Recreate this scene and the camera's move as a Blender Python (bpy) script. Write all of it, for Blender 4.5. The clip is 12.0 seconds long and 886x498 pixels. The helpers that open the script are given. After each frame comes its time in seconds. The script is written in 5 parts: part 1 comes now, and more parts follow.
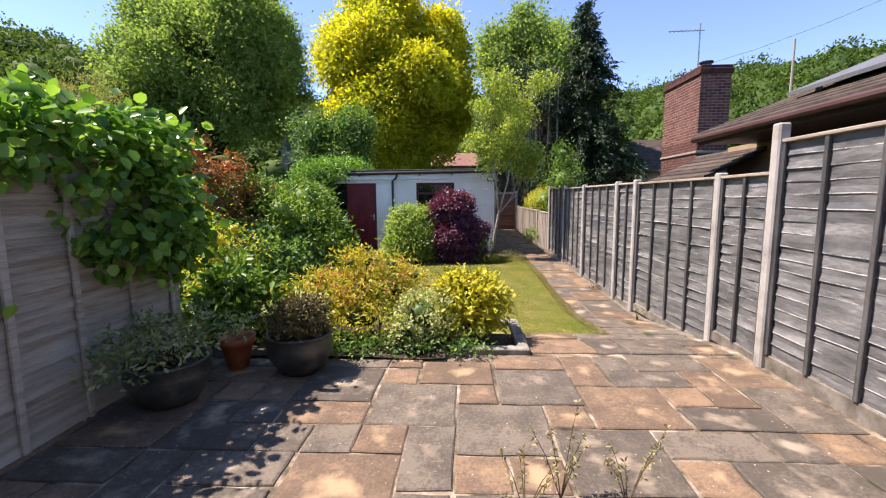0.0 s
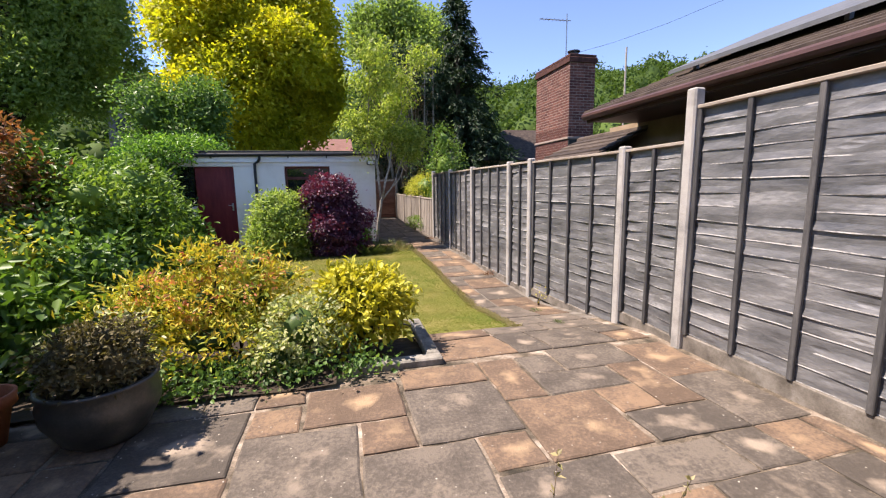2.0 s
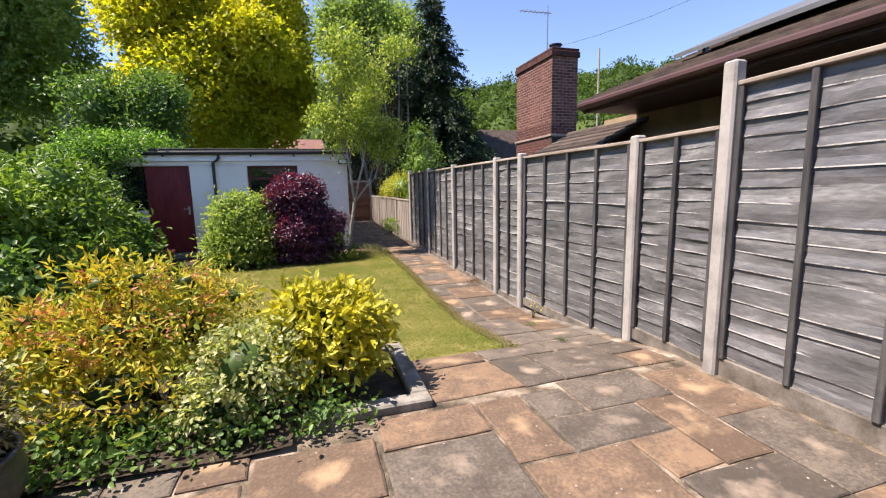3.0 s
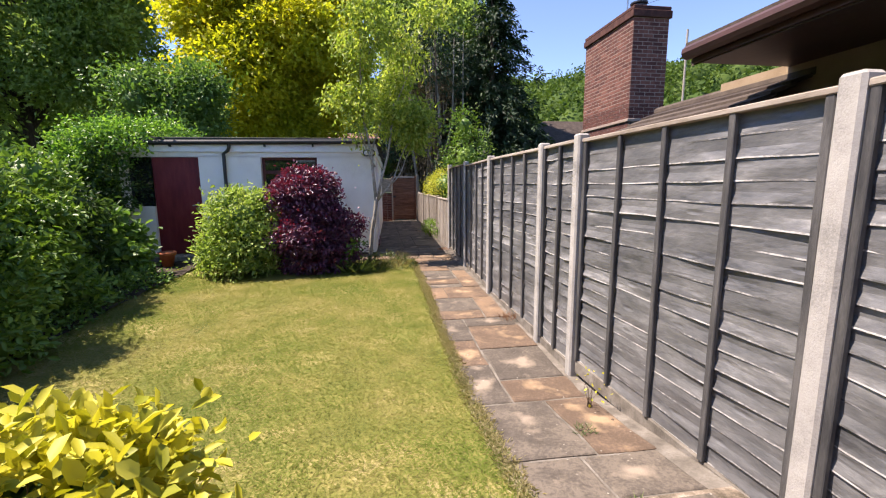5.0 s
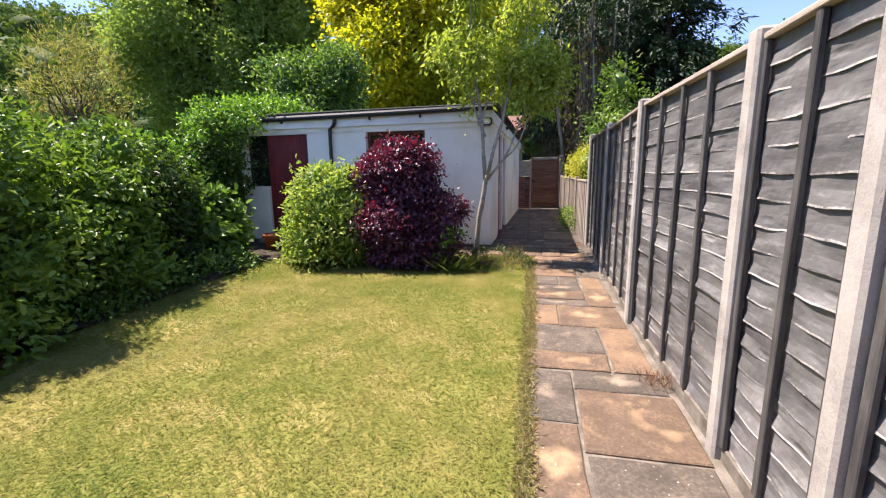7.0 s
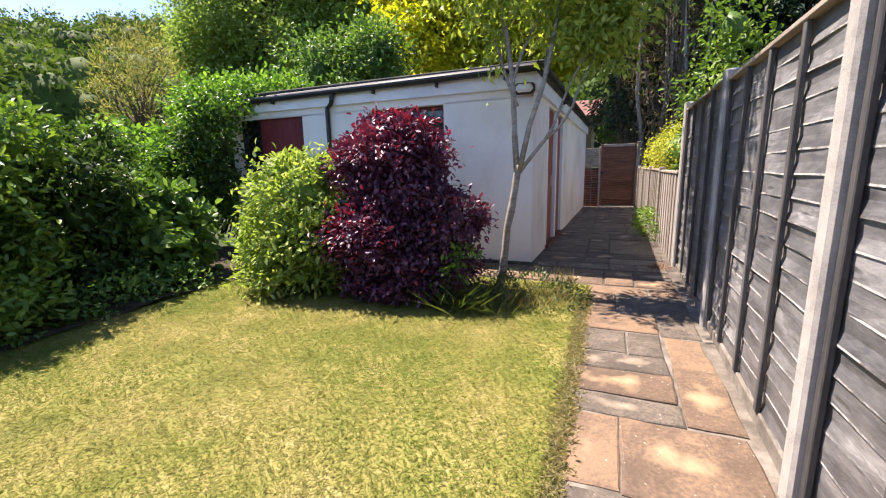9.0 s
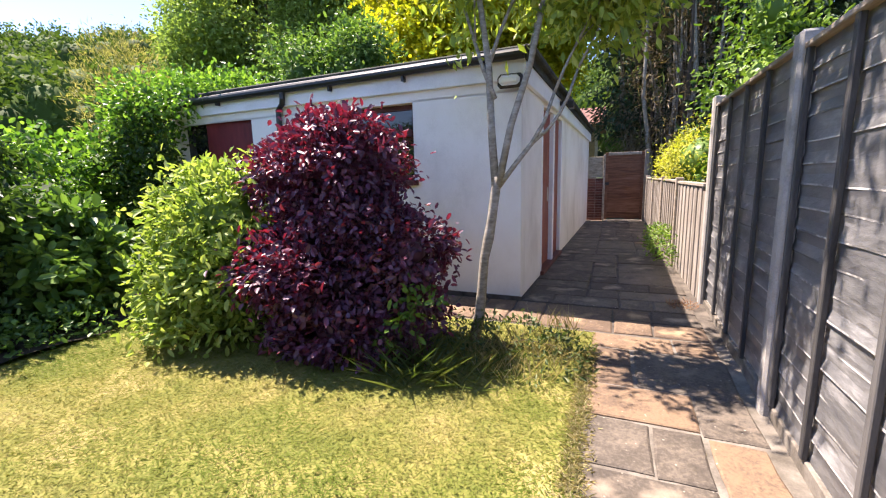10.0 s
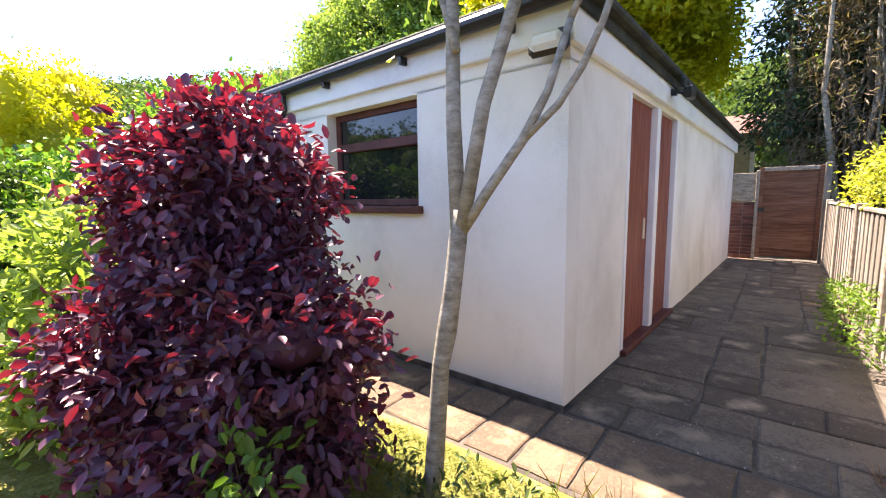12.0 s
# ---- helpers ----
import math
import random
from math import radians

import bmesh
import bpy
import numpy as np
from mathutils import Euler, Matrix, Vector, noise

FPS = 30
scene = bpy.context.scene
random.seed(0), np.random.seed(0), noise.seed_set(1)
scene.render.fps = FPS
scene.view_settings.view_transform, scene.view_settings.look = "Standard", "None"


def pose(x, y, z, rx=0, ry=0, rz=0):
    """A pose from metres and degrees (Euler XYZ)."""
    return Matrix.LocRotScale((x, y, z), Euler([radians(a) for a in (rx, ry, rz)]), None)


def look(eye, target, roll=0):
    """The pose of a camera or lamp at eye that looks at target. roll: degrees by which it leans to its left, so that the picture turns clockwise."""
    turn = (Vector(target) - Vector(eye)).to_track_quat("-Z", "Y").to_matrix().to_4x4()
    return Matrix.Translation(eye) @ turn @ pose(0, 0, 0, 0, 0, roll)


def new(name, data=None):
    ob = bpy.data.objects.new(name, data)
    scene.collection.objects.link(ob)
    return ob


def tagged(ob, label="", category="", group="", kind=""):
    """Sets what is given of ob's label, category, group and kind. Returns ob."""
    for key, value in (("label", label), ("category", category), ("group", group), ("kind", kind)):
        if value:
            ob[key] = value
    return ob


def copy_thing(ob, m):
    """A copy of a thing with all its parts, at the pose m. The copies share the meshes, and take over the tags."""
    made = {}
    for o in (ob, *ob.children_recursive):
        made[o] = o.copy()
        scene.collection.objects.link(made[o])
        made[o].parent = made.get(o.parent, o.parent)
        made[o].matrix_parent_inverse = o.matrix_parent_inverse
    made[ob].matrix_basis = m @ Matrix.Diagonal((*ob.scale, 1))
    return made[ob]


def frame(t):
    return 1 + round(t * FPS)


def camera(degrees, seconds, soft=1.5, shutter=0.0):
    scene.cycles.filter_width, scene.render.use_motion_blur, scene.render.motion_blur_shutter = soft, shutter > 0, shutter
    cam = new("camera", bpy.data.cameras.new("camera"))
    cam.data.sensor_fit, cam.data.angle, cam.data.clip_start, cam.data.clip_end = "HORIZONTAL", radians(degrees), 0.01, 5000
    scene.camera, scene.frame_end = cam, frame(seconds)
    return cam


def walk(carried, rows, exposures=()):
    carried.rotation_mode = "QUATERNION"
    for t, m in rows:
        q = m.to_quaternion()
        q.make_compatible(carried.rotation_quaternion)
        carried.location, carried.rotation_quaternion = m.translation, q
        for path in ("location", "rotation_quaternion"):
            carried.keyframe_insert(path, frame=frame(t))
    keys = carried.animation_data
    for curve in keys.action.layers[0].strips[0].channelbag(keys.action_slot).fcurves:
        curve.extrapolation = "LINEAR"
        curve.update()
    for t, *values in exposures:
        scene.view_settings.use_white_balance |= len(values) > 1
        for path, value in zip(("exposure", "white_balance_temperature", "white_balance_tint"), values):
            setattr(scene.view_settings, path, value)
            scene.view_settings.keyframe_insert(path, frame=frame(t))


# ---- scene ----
cam = camera(93.3, 12.0, soft=1.2)
PATH = [
    (0, (1.685, 0.607, 1.553), (1.584, 2.59, 1.308), -0.5),
    (0.5, (1.65, 0.804, 1.473), (1.697, 2.787, 1.219), -0.6),
    (1, (1.579, 1.057, 1.42), (1.786, 3.029, 1.158), -0.7),
    (1.5, (1.562, 1.228, 1.413), (1.915, 3.177, 1.133), -0.7),
    (2, (1.582, 1.525, 1.414), (2.054, 3.445, 1.117), -0.9),
    (2.5, (1.622, 1.812, 1.391), (2.171, 3.71, 1.082), -1.1),
    (2.7, (1.631, 1.982, 1.365), (2.216, 3.871, 1.069), -1.2),
    (4.3, (2.364, 3.369, 1.433), (2.845, 5.289, 1.15), -0.9),
    (4.5, (2.498, 3.575, 1.421), (2.928, 5.508, 1.136), -0.9),
    (5, (2.716, 3.997, 1.391), (3.01, 5.952, 1.088), -0.4),
    (5.5, (2.934, 4.458, 1.371), (3.069, 6.426, 1.039), -0.2),
    (6, (3.189, 4.953, 1.337), (3.139, 6.922, 0.989), -0.3),
    (6.5, (3.356, 5.396, 1.304), (3.114, 7.351, 0.956), -0.4),
    (7, (3.397, 5.891, 1.176), (2.98, 7.815, 0.827), -0.7),
    (7.2, (3.424, 6.074, 1.19), (2.94, 7.981, 0.829), -1.2),
    (8.8, (3.535, 7.842, 1.134), (2.823, 9.67, 0.746), -1.2),
    (9, (3.553, 8.087, 1.135), (2.831, 9.914, 0.759), -1.2),
    (9.5, (3.523, 8.696, 1.127), (2.79, 10.524, 0.78), -1.1),
    (10, (3.507, 9.276, 1.153), (2.766, 11.104, 0.823), -1.4),
    (10.5, (3.533, 9.794, 1.164), (2.749, 11.608, 0.858), -1.5),
    (11, (3.547, 10.328, 1.18), (2.685, 12.109, 0.892), -1.3),
    (11.5, (3.659, 10.792, 1.197), (2.636, 12.49, 0.93), -1.1),
    (12, (3.627, 11.203, 1.201), (2.388, 12.754, 0.965), -0.7),
]
walk(cam, [(t, look(eye, target, roll)) for t, eye, target, roll in PATH],
     [(0, 1.66, 6600, 22), (2.5, 1.58, 6600, 22), (4.5, 1.64, 6600, 22), (6.5, 1.8, 6600, 23), (9.5, 2.06, 6650, 23), (10.5, 2.38, 6650, 24), (11, 2.55, 6700, 24), (12, 2.82, 7100, 23)])

# ---- world ----
world = bpy.data.worlds.new("sky")
scene.world = world
world.use_nodes = True
wn = world.node_tree
sky = wn.nodes.new("ShaderNodeTexSky")
sky.sky_type, sky.sun_disc = "NISHITA", False
sky.sun_elevation, sky.sun_rotation = radians(60), radians(-80)
sky.altitude, sky.air_density, sky.dust_density, sky.ozone_density = 3500, 1.0, 0.1, 2.0
wn.links.new(sky.outputs[0], wn.nodes["Background"].inputs[0])
wn.nodes["Background"].inputs[1].default_value = 0.108
sun = new("sun", bpy.data.lights.new("sun", "SUN"))
sun.data.energy, sun.data.angle, sun.data.color = 3.8, radians(0.53), (1.0, 0.92, 0.78)
sun.matrix_world = look((-14, 2.5, 25), (0, 0, 0))

# ---- materials ----
def surface(name, cols, scale=3.0, rough=0.8, bump=0.3, grain=60.0, stretch=(1, 1, 1), spread=0.0, metal=0.0, spec=0.3, fine=0.35, rough_var=0.1, knots=0.0):
    """A mottled surface: broad patches over the colour list, fine grain, relief, and a change from piece to piece."""
    m = bpy.data.materials.new(name)
    m.use_nodes = True
    t = m.node_tree
    n, l = t.nodes, t.links
    b = n["Principled BSDF"]
    geo = n.new("ShaderNodeNewGeometry")
    mp = n.new("ShaderNodeMapping")
    mp.inputs["Scale"].default_value = stretch
    info = n.new("ShaderNodeObjectInfo")
    off = n.new("ShaderNodeVectorMath")
    off.operation = "MULTIPLY_ADD"
    off.inputs[1].default_value = (7.3, 3.1, 5.7)
    l.new(info.outputs["Random"], off.inputs[0])
    l.new(geo.outputs["Position"], off.inputs[2])
    l.new(off.outputs[0], mp.inputs[0])
    a = n.new("ShaderNodeTexNoise")
    a.inputs["Scale"].default_value, a.inputs["Detail"].default_value, a.inputs["Roughness"].default_value = scale, 6, 0.62
    f = n.new("ShaderNodeTexNoise")
    f.inputs["Scale"].default_value, f.inputs["Detail"].default_value, f.inputs["Roughness"].default_value = grain, 4, 0.7
    l.new(mp.outputs[0], a.inputs["Vector"])
    l.new(mp.outputs[0], f.inputs["Vector"])
    mixf = n.new("ShaderNodeMath")
    mixf.operation = "MULTIPLY_ADD"
    mixf.inputs[1].default_value = fine
    half = n.new("ShaderNodeMath")
    half.operation = "SUBTRACT"
    half.inputs[1].default_value = 0.5 * fine
    l.new(a.outputs["Fac"], half.inputs[0])
    l.new(f.outputs["Fac"], mixf.inputs[0])
    l.new(half.outputs[0], mixf.inputs[2])
    piece = n.new("ShaderNodeMath")
    piece.operation = "MULTIPLY_ADD"
    piece.inputs[1].default_value = spread
    cen = n.new("ShaderNodeMath")
    cen.operation = "SUBTRACT"
    cen.inputs[1].default_value = 0.5 * spread
    l.new(mixf.outputs[0], cen.inputs[0])
    l.new(info.outputs["Random"], piece.inputs[0])
    l.new(cen.outputs[0], piece.inputs[2])
    r = n.new("ShaderNodeValToRGB")
    els = r.color_ramp.elements
    while len(els) < len(cols):
        els.new(0.5)
    for i, c in enumerate(cols):
        els[i].position = 0.3 + 0.4 * i / max(1, len(cols) - 1)
        els[i].color = (*c, 1)
    l.new(piece.outputs[0], r.inputs[0])
    l.new(r.outputs[0], b.inputs["Base Color"])
    rr = n.new("ShaderNodeMapRange")
    rr.inputs["To Min"].default_value, rr.inputs["To Max"].default_value = rough - rough_var, min(1, rough + rough_var)
    l.new(f.outputs["Fac"], rr.inputs[0])
    l.new(rr.outputs[0], b.inputs["Roughness"])
    b.inputs["Metallic"].default_value = metal
    b.inputs["Specular IOR Level"].default_value = spec
    if bump:
        bp = n.new("ShaderNodeBump")
        bp.inputs["Strength"].default_value, bp.inputs["Distance"].default_value = bump, 0.01
        height = mixf.outputs[0]
        if knots:
            vo = n.new("ShaderNodeTexVoronoi")
            vo.inputs["Scale"].default_value = knots
            l.new(mp.outputs[0], vo.inputs["Vector"])
            dent = n.new("ShaderNodeMapRange")
            dent.inputs["From Min"].default_value, dent.inputs["From Max"].default_value = 0.04, 0.2
            dent.inputs["To Min"].default_value, dent.inputs["To Max"].default_value = -1.1, 0.0
            l.new(vo.outputs["Distance"], dent.inputs[0])
            sm = n.new("ShaderNodeMath")
            sm.operation = "ADD"
            l.new(height, sm.inputs[0])
            l.new(dent.outputs[0], sm.inputs[1])
            height = sm.outputs[0]
        l.new(height, bp.inputs["Height"])
        l.new(bp.outputs[0], b.inputs["Normal"])
    return m


def leaf_surface(name, cols, rough=0.45, through_light=0.35, glow=(1.3, 1.35, 0.6), spec=0.35, patch=0.0, weight=0.45):
    """Leaves: each one takes its own colour from the list; light passes through them."""
    m = bpy.data.materials.new(name)
    m.use_nodes = True
    t = m.node_tree
    n, l = t.nodes, t.links
    b = n["Principled BSDF"]
    geo = n.new("ShaderNodeNewGeometry")
    r = n.new("ShaderNodeValToRGB")
    els = r.color_ramp.elements
    while len(els) < len(cols):
        els.new(0.5)
    for i, c in enumerate(cols):
        els[i].position = i / max(1, len(cols) - 1)
        els[i].color = (*c, 1)
    fac = geo.outputs["Random Per Island"]
    if patch:
        no = n.new("ShaderNodeTexNoise")
        no.inputs["Scale"].default_value, no.inputs["Detail"].default_value = patch, 2
        l.new(geo.outputs["Position"], no.inputs["Vector"])
        mr = n.new("ShaderNodeMapRange")
        mr.inputs["From Min"].default_value, mr.inputs["From Max"].default_value = 0.3, 0.7
        l.new(no.outputs["Fac"], mr.inputs[0])
        mx = n.new("ShaderNodeMix")
        mx.inputs[0].default_value = 1 - weight
        l.new(mr.outputs[0], mx.inputs[2])
        l.new(fac, mx.inputs[3])
        fac = mx.outputs[0]
    l.new(fac, r.inputs[0])
    l.new(r.outputs[0], b.inputs["Base Color"])
    b.inputs["Roughness"].default_value = rough
    b.inputs["Specular IOR Level"].default_value = spec
    tr = n.new("ShaderNodeBsdfTranslucent")
    g = n.new("ShaderNodeMix")
    g.data_type, g.blend_type = "RGBA", "MULTIPLY"
    g.inputs[0].default_value = 1.0
    g.inputs[7].default_value = (*glow, 1)
    l.new(r.outputs[0], g.inputs[6])
    l.new(g.outputs[2], tr.inputs[0])
    mix = n.new("ShaderNodeMixShader")
    mix.inputs[0].default_value = through_light
    l.new(b.outputs[0], mix.inputs[1])
    l.new(tr.outputs[0], mix.inputs[2])
    l.new(mix.outputs[0], n["Material Output"].inputs["Surface"])
    return m


def slab_surface(name, edge, mid, worn):
    """Cast stone: grained, with a worn paler patch of uneven outline towards the middle of each slab."""
    m = surface(name, [tuple(0.72 * c for c in edge), edge, mid], 4.5, 0.8, 0.7, 48, spread=0.3, fine=1.0)
    t = m.node_tree
    n, l = t.nodes, t.links
    b = n["Principled BSDF"]
    base = b.inputs["Base Color"].links[0].from_socket
    co = n.new("ShaderNodeTexCoord")
    geo = n.new("ShaderNodeNewGeometry")
    no = n.new("ShaderNodeTexNoise")
    no.inputs["Scale"].default_value, no.inputs["Detail"].default_value = 5.0, 7
    l.new(geo.outputs["Position"], no.inputs["Vector"])
    sub = n.new("ShaderNodeVectorMath")
    sub.operation = "SUBTRACT"
    sub.inputs[1].default_value = (0.5, 0.5, 0.5)
    l.new(co.outputs["Generated"], sub.inputs[0])
    flat = n.new("ShaderNodeVectorMath")
    flat.operation = "MULTIPLY"
    flat.inputs[1].default_value = (1, 1, 0)
    l.new(sub.outputs[0], flat.inputs[0])
    ln = n.new("ShaderNodeVectorMath")
    ln.operation = "LENGTH"
    l.new(flat.outputs[0], ln.inputs[0])
    add = n.new("ShaderNodeMath")
    add.operation = "MULTIPLY_ADD"
    add.inputs[1].default_value = 1.75
    l.new(no.outputs["Fac"], add.inputs[0])
    l.new(ln.outputs["Value"], add.inputs[2])
    info = n.new("ShaderNodeObjectInfo")
    sh = n.new("ShaderNodeMath")
    sh.operation = "MULTIPLY_ADD"
    sh.inputs[1].default_value = 0.28
    l.new(info.outputs["Random"], sh.inputs[0])
    l.new(add.outputs[0], sh.inputs[2])
    mr = n.new("ShaderNodeMapRange")
    mr.inputs["From Min"].default_value, mr.inputs["From Max"].default_value = 1.2, 0.84
    l.new(sh.outputs[0], mr.inputs[0])
    mx = n.new("ShaderNodeMix")
    mx.data_type = "RGBA"
    mx.inputs[7].default_value = (*worn, 1)
    l.new(mr.outputs[0], mx.inputs[0])
    l.new(base, mx.inputs[6])
    spot = n.new("ShaderNodeTexVoronoi")
    spot.inputs["Scale"].default_value = 26
    l.new(geo.outputs["Position"], spot.inputs["Vector"])
    sr = n.new("ShaderNodeMapRange")
    sr.inputs["From Min"].default_value, sr.inputs["From Max"].default_value = 0.16, 0.09
    l.new(spot.outputs["Distance"], sr.inputs[0])
    no2 = n.new("ShaderNodeTexNoise")
    no2.inputs["Scale"].default_value = 9
    l.new(geo.outputs["Position"], no2.inputs["Vector"])
    gate = n.new("ShaderNodeMapRange")
    gate.inputs["From Min"].default_value, gate.inputs["From Max"].default_value = 0.52, 0.62
    l.new(no2.outputs["Fac"], gate.inputs[0])
    both = n.new("ShaderNodeMath")
    both.operation = "MULTIPLY"
    l.new(sr.outputs[0], both.inputs[0])
    l.new(gate.outputs[0], both.inputs[1])
    lich = n.new("ShaderNodeMix")
    lich.data_type = "RGBA"
    lich.inputs[7].default_value = (0.42, 0.38, 0.31, 1)
    l.new(both.outputs[0], lich.inputs[0])
    l.new(mx.outputs[2], lich.inputs[6])
    l.new(lich.outputs[2], b.inputs["Base Color"])
    return m


M_SLAB = slab_surface("grey_cast_stone", (0.095, 0.079, 0.063), (0.155, 0.128, 0.1), (0.3, 0.24, 0.18))
M_TAN = slab_surface("tan_cast_stone", (0.145, 0.1, 0.068), (0.225, 0.149, 0.092), (0.345, 0.238, 0.142))
M_MORTAR = surface("mortar", [(0.03, 0.026, 0.018), (0.09, 0.072, 0.05), (0.24, 0.19, 0.14), (0.42, 0.36, 0.29)], 5, 0.95, 0.6, 140)
M_DARKMORTAR = surface("dark_mortar", [(0.05, 0.042, 0.034), (0.1, 0.085, 0.07), (0.16, 0.135, 0.11)], 6, 0.95, 0.5, 140)
M_CONCRETE = surface("concrete", [(0.24, 0.23, 0.21), (0.36, 0.34, 0.31), (0.42, 0.4, 0.365)], 5, 0.9, 0.35, 120, fine=0.5)
M_KERB = surface("weathered_kerb", [(0.1, 0.092, 0.075), (0.21, 0.195, 0.165), (0.31, 0.29, 0.25)], 9, 0.95, 0.5, 90)
M_FENCE = surface("grey_stained_board", [(0.06, 0.061, 0.064), (0.098, 0.099, 0.101), (0.13, 0.13, 0.13), (0.175, 0.174, 0.172), (0.27, 0.267, 0.262)], 2.2, 0.42, 0.5, 18, stretch=(1.2, 0.9, 3.5), spread=0.12, fine=0.35, rough_var=0.16, spec=0.8, knots=3.2)
M_LIP = surface("worn_board_edge", [(0.08, 0.078, 0.075), (0.16, 0.155, 0.15), (0.4, 0.385, 0.36), (0.5, 0.48, 0.45)], 3.0, 0.6, 0.2, 30, stretch=(1, 1.4, 3), spread=0.2, fine=0.5)
M_BATTEN = surface("dark_batten", [(0.035, 0.035, 0.036), (0.07, 0.068, 0.066), (0.12, 0.115, 0.11)], 4, 0.6, 0.3, 50, stretch=(4, 4, 0.6), spread=0.15)
M_CAP = surface("weathered_capping", [(0.2, 0.16, 0.12), (0.32, 0.27, 0.22), (0.42, 0.37, 0.31)], 5, 0.8, 0.3, 60, stretch=(4, 0.4, 4), spread=0.2)
M_OLDFENCE = surface("old_grey_larch", [(0.2, 0.175, 0.135), (0.33, 0.3, 0.245), (0.44, 0.4, 0.335)], 3, 0.85, 0.4, 30, stretch=(3, 0.5, 8), spread=0.25, fine=0.5)
M_PICKET = surface("weathered_fence_board", [(0.17, 0.145, 0.12), (0.28, 0.245, 0.21), (0.38, 0.34, 0.3)], 4, 0.85, 0.3, 40, stretch=(5, 5, 0.5), spread=0.3)
M_GATE = surface("brown_gate_board", [(0.09, 0.036, 0.02), (0.15, 0.066, 0.036), (0.22, 0.11, 0.066)], 4, 0.75, 0.4, 40, stretch=(0.6, 3, 7), spread=0.25)
M_RENDER = surface("white_render", [(0.62, 0.59, 0.52), (0.78, 0.755, 0.69), (0.83, 0.81, 0.76)], 1.1, 0.9, 0.35, 110, fine=0.3, stretch=(1, 1, 0.75))
M_WHITE = surface("white_painted_board", [(0.66, 0.67, 0.68), (0.78, 0.79, 0.8), (0.82, 0.83, 0.83)], 2, 0.5, 0.08, 60)
M_MAROON = surface("maroon_paint", [(0.1, 0.012, 0.016), (0.15, 0.018, 0.022), (0.19, 0.03, 0.03)], 3, 0.45, 0.12, 50, stretch=(3, 3, 0.6))
M_FADED = surface("faded_red_paint", [(0.15, 0.035, 0.025), (0.22, 0.06, 0.045), (0.28, 0.095, 0.07)], 4, 0.6, 0.15, 50, stretch=(3, 3, 0.6))
M_FRAME = surface("brown_red_frame", [(0.06, 0.018, 0.014), (0.1, 0.03, 0.025), (0.14, 0.05, 0.04)], 6, 0.55, 0.15, 60)
M_FELT = surface("dark_roofing_felt", [(0.018, 0.02, 0.018), (0.04, 0.042, 0.038), (0.075, 0.08, 0.06)], 4, 0.9, 0.5, 150)
M_BLACK = surface("black_plastic", [(0.012, 0.012, 0.013), (0.02, 0.02, 0.021)], 8, 0.4, 0.05, 80, spec=0.5)
M_BRICK = surface("red_brick", [(0.085, 0.036, 0.03), (0.135, 0.053, 0.041), (0.2, 0.088, 0.066)], 7, 0.9, 0.35, 110, spread=0.35)
M_JOINT = surface("brick_mortar", [(0.24, 0.185, 0.155), (0.34, 0.27, 0.23)], 8, 0.95, 0.3, 100)
M_GRAVEL = surface("damp_gravel_board", [(0.09, 0.078, 0.062), (0.16, 0.14, 0.115), (0.25, 0.225, 0.19)], 6, 0.95, 0.5, 90)
M_DASH = surface("beige_render", [(0.26, 0.185, 0.115), (0.33, 0.245, 0.155), (0.4, 0.3, 0.2)], 2.5, 0.95, 0.4, 160)
M_TILE = surface("brown_roof_tile", [(0.035, 0.026, 0.021), (0.062, 0.046, 0.037), (0.1, 0.078, 0.06)], 5, 0.9, 0.4, 80, spread=0.3)
M_GUTTER = surface("brown_gutter", [(0.05, 0.022, 0.018), (0.08, 0.035, 0.028)], 4, 0.45, 0.05, 60, spec=0.5)
M_SOIL = surface("dark_soil", [(0.018, 0.013, 0.009), (0.04, 0.03, 0.02), (0.075, 0.055, 0.038)], 8, 1.0, 0.9, 60)
M_TERRA = surface("terracotta", [(0.26, 0.075, 0.03), (0.36, 0.115, 0.05), (0.4, 0.16, 0.085)], 7, 0.8, 0.2, 90)
M_GLAZE = surface("dark_glazed_pot", [(0.02, 0.022, 0.02), (0.045, 0.045, 0.038), (0.1, 0.09, 0.07)], 6, 0.35, 0.15, 60, spec=0.5)
M_BARK = surface("grey_bark", [(0.15, 0.13, 0.1), (0.27, 0.245, 0.2), (0.4, 0.37, 0.32)], 14, 0.9, 0.6, 60, stretch=(1, 1, 2.2))
M_DARKBARK = surface("dark_bark", [(0.03, 0.022, 0.016), (0.06, 0.045, 0.032), (0.1, 0.078, 0.06)], 8, 0.95, 0.6, 50, stretch=(1, 1, 0.3))
M_STEM = surface("brown_stem", [(0.05, 0.035, 0.02), (0.1, 0.07, 0.04), (0.15, 0.11, 0.07)], 15, 0.9, 0.3, 60)
M_METAL = surface("grey_metal", [(0.4, 0.4, 0.4), (0.55, 0.55, 0.55)], 8, 0.35, 0.05, 60, metal=1.0)
M_GRASS = surface("mown_turf", [(0.11, 0.125, 0.024), (0.165, 0.17, 0.036), (0.24, 0.21, 0.06), (0.33, 0.27, 0.11)], 2.3, 1.0, 0.5, 45, fine=0.7)
M_HILL = surface("wooded_hill", [(0.02, 0.035, 0.012), (0.04, 0.06, 0.02)], 0.2, 1.0, 0, 3)

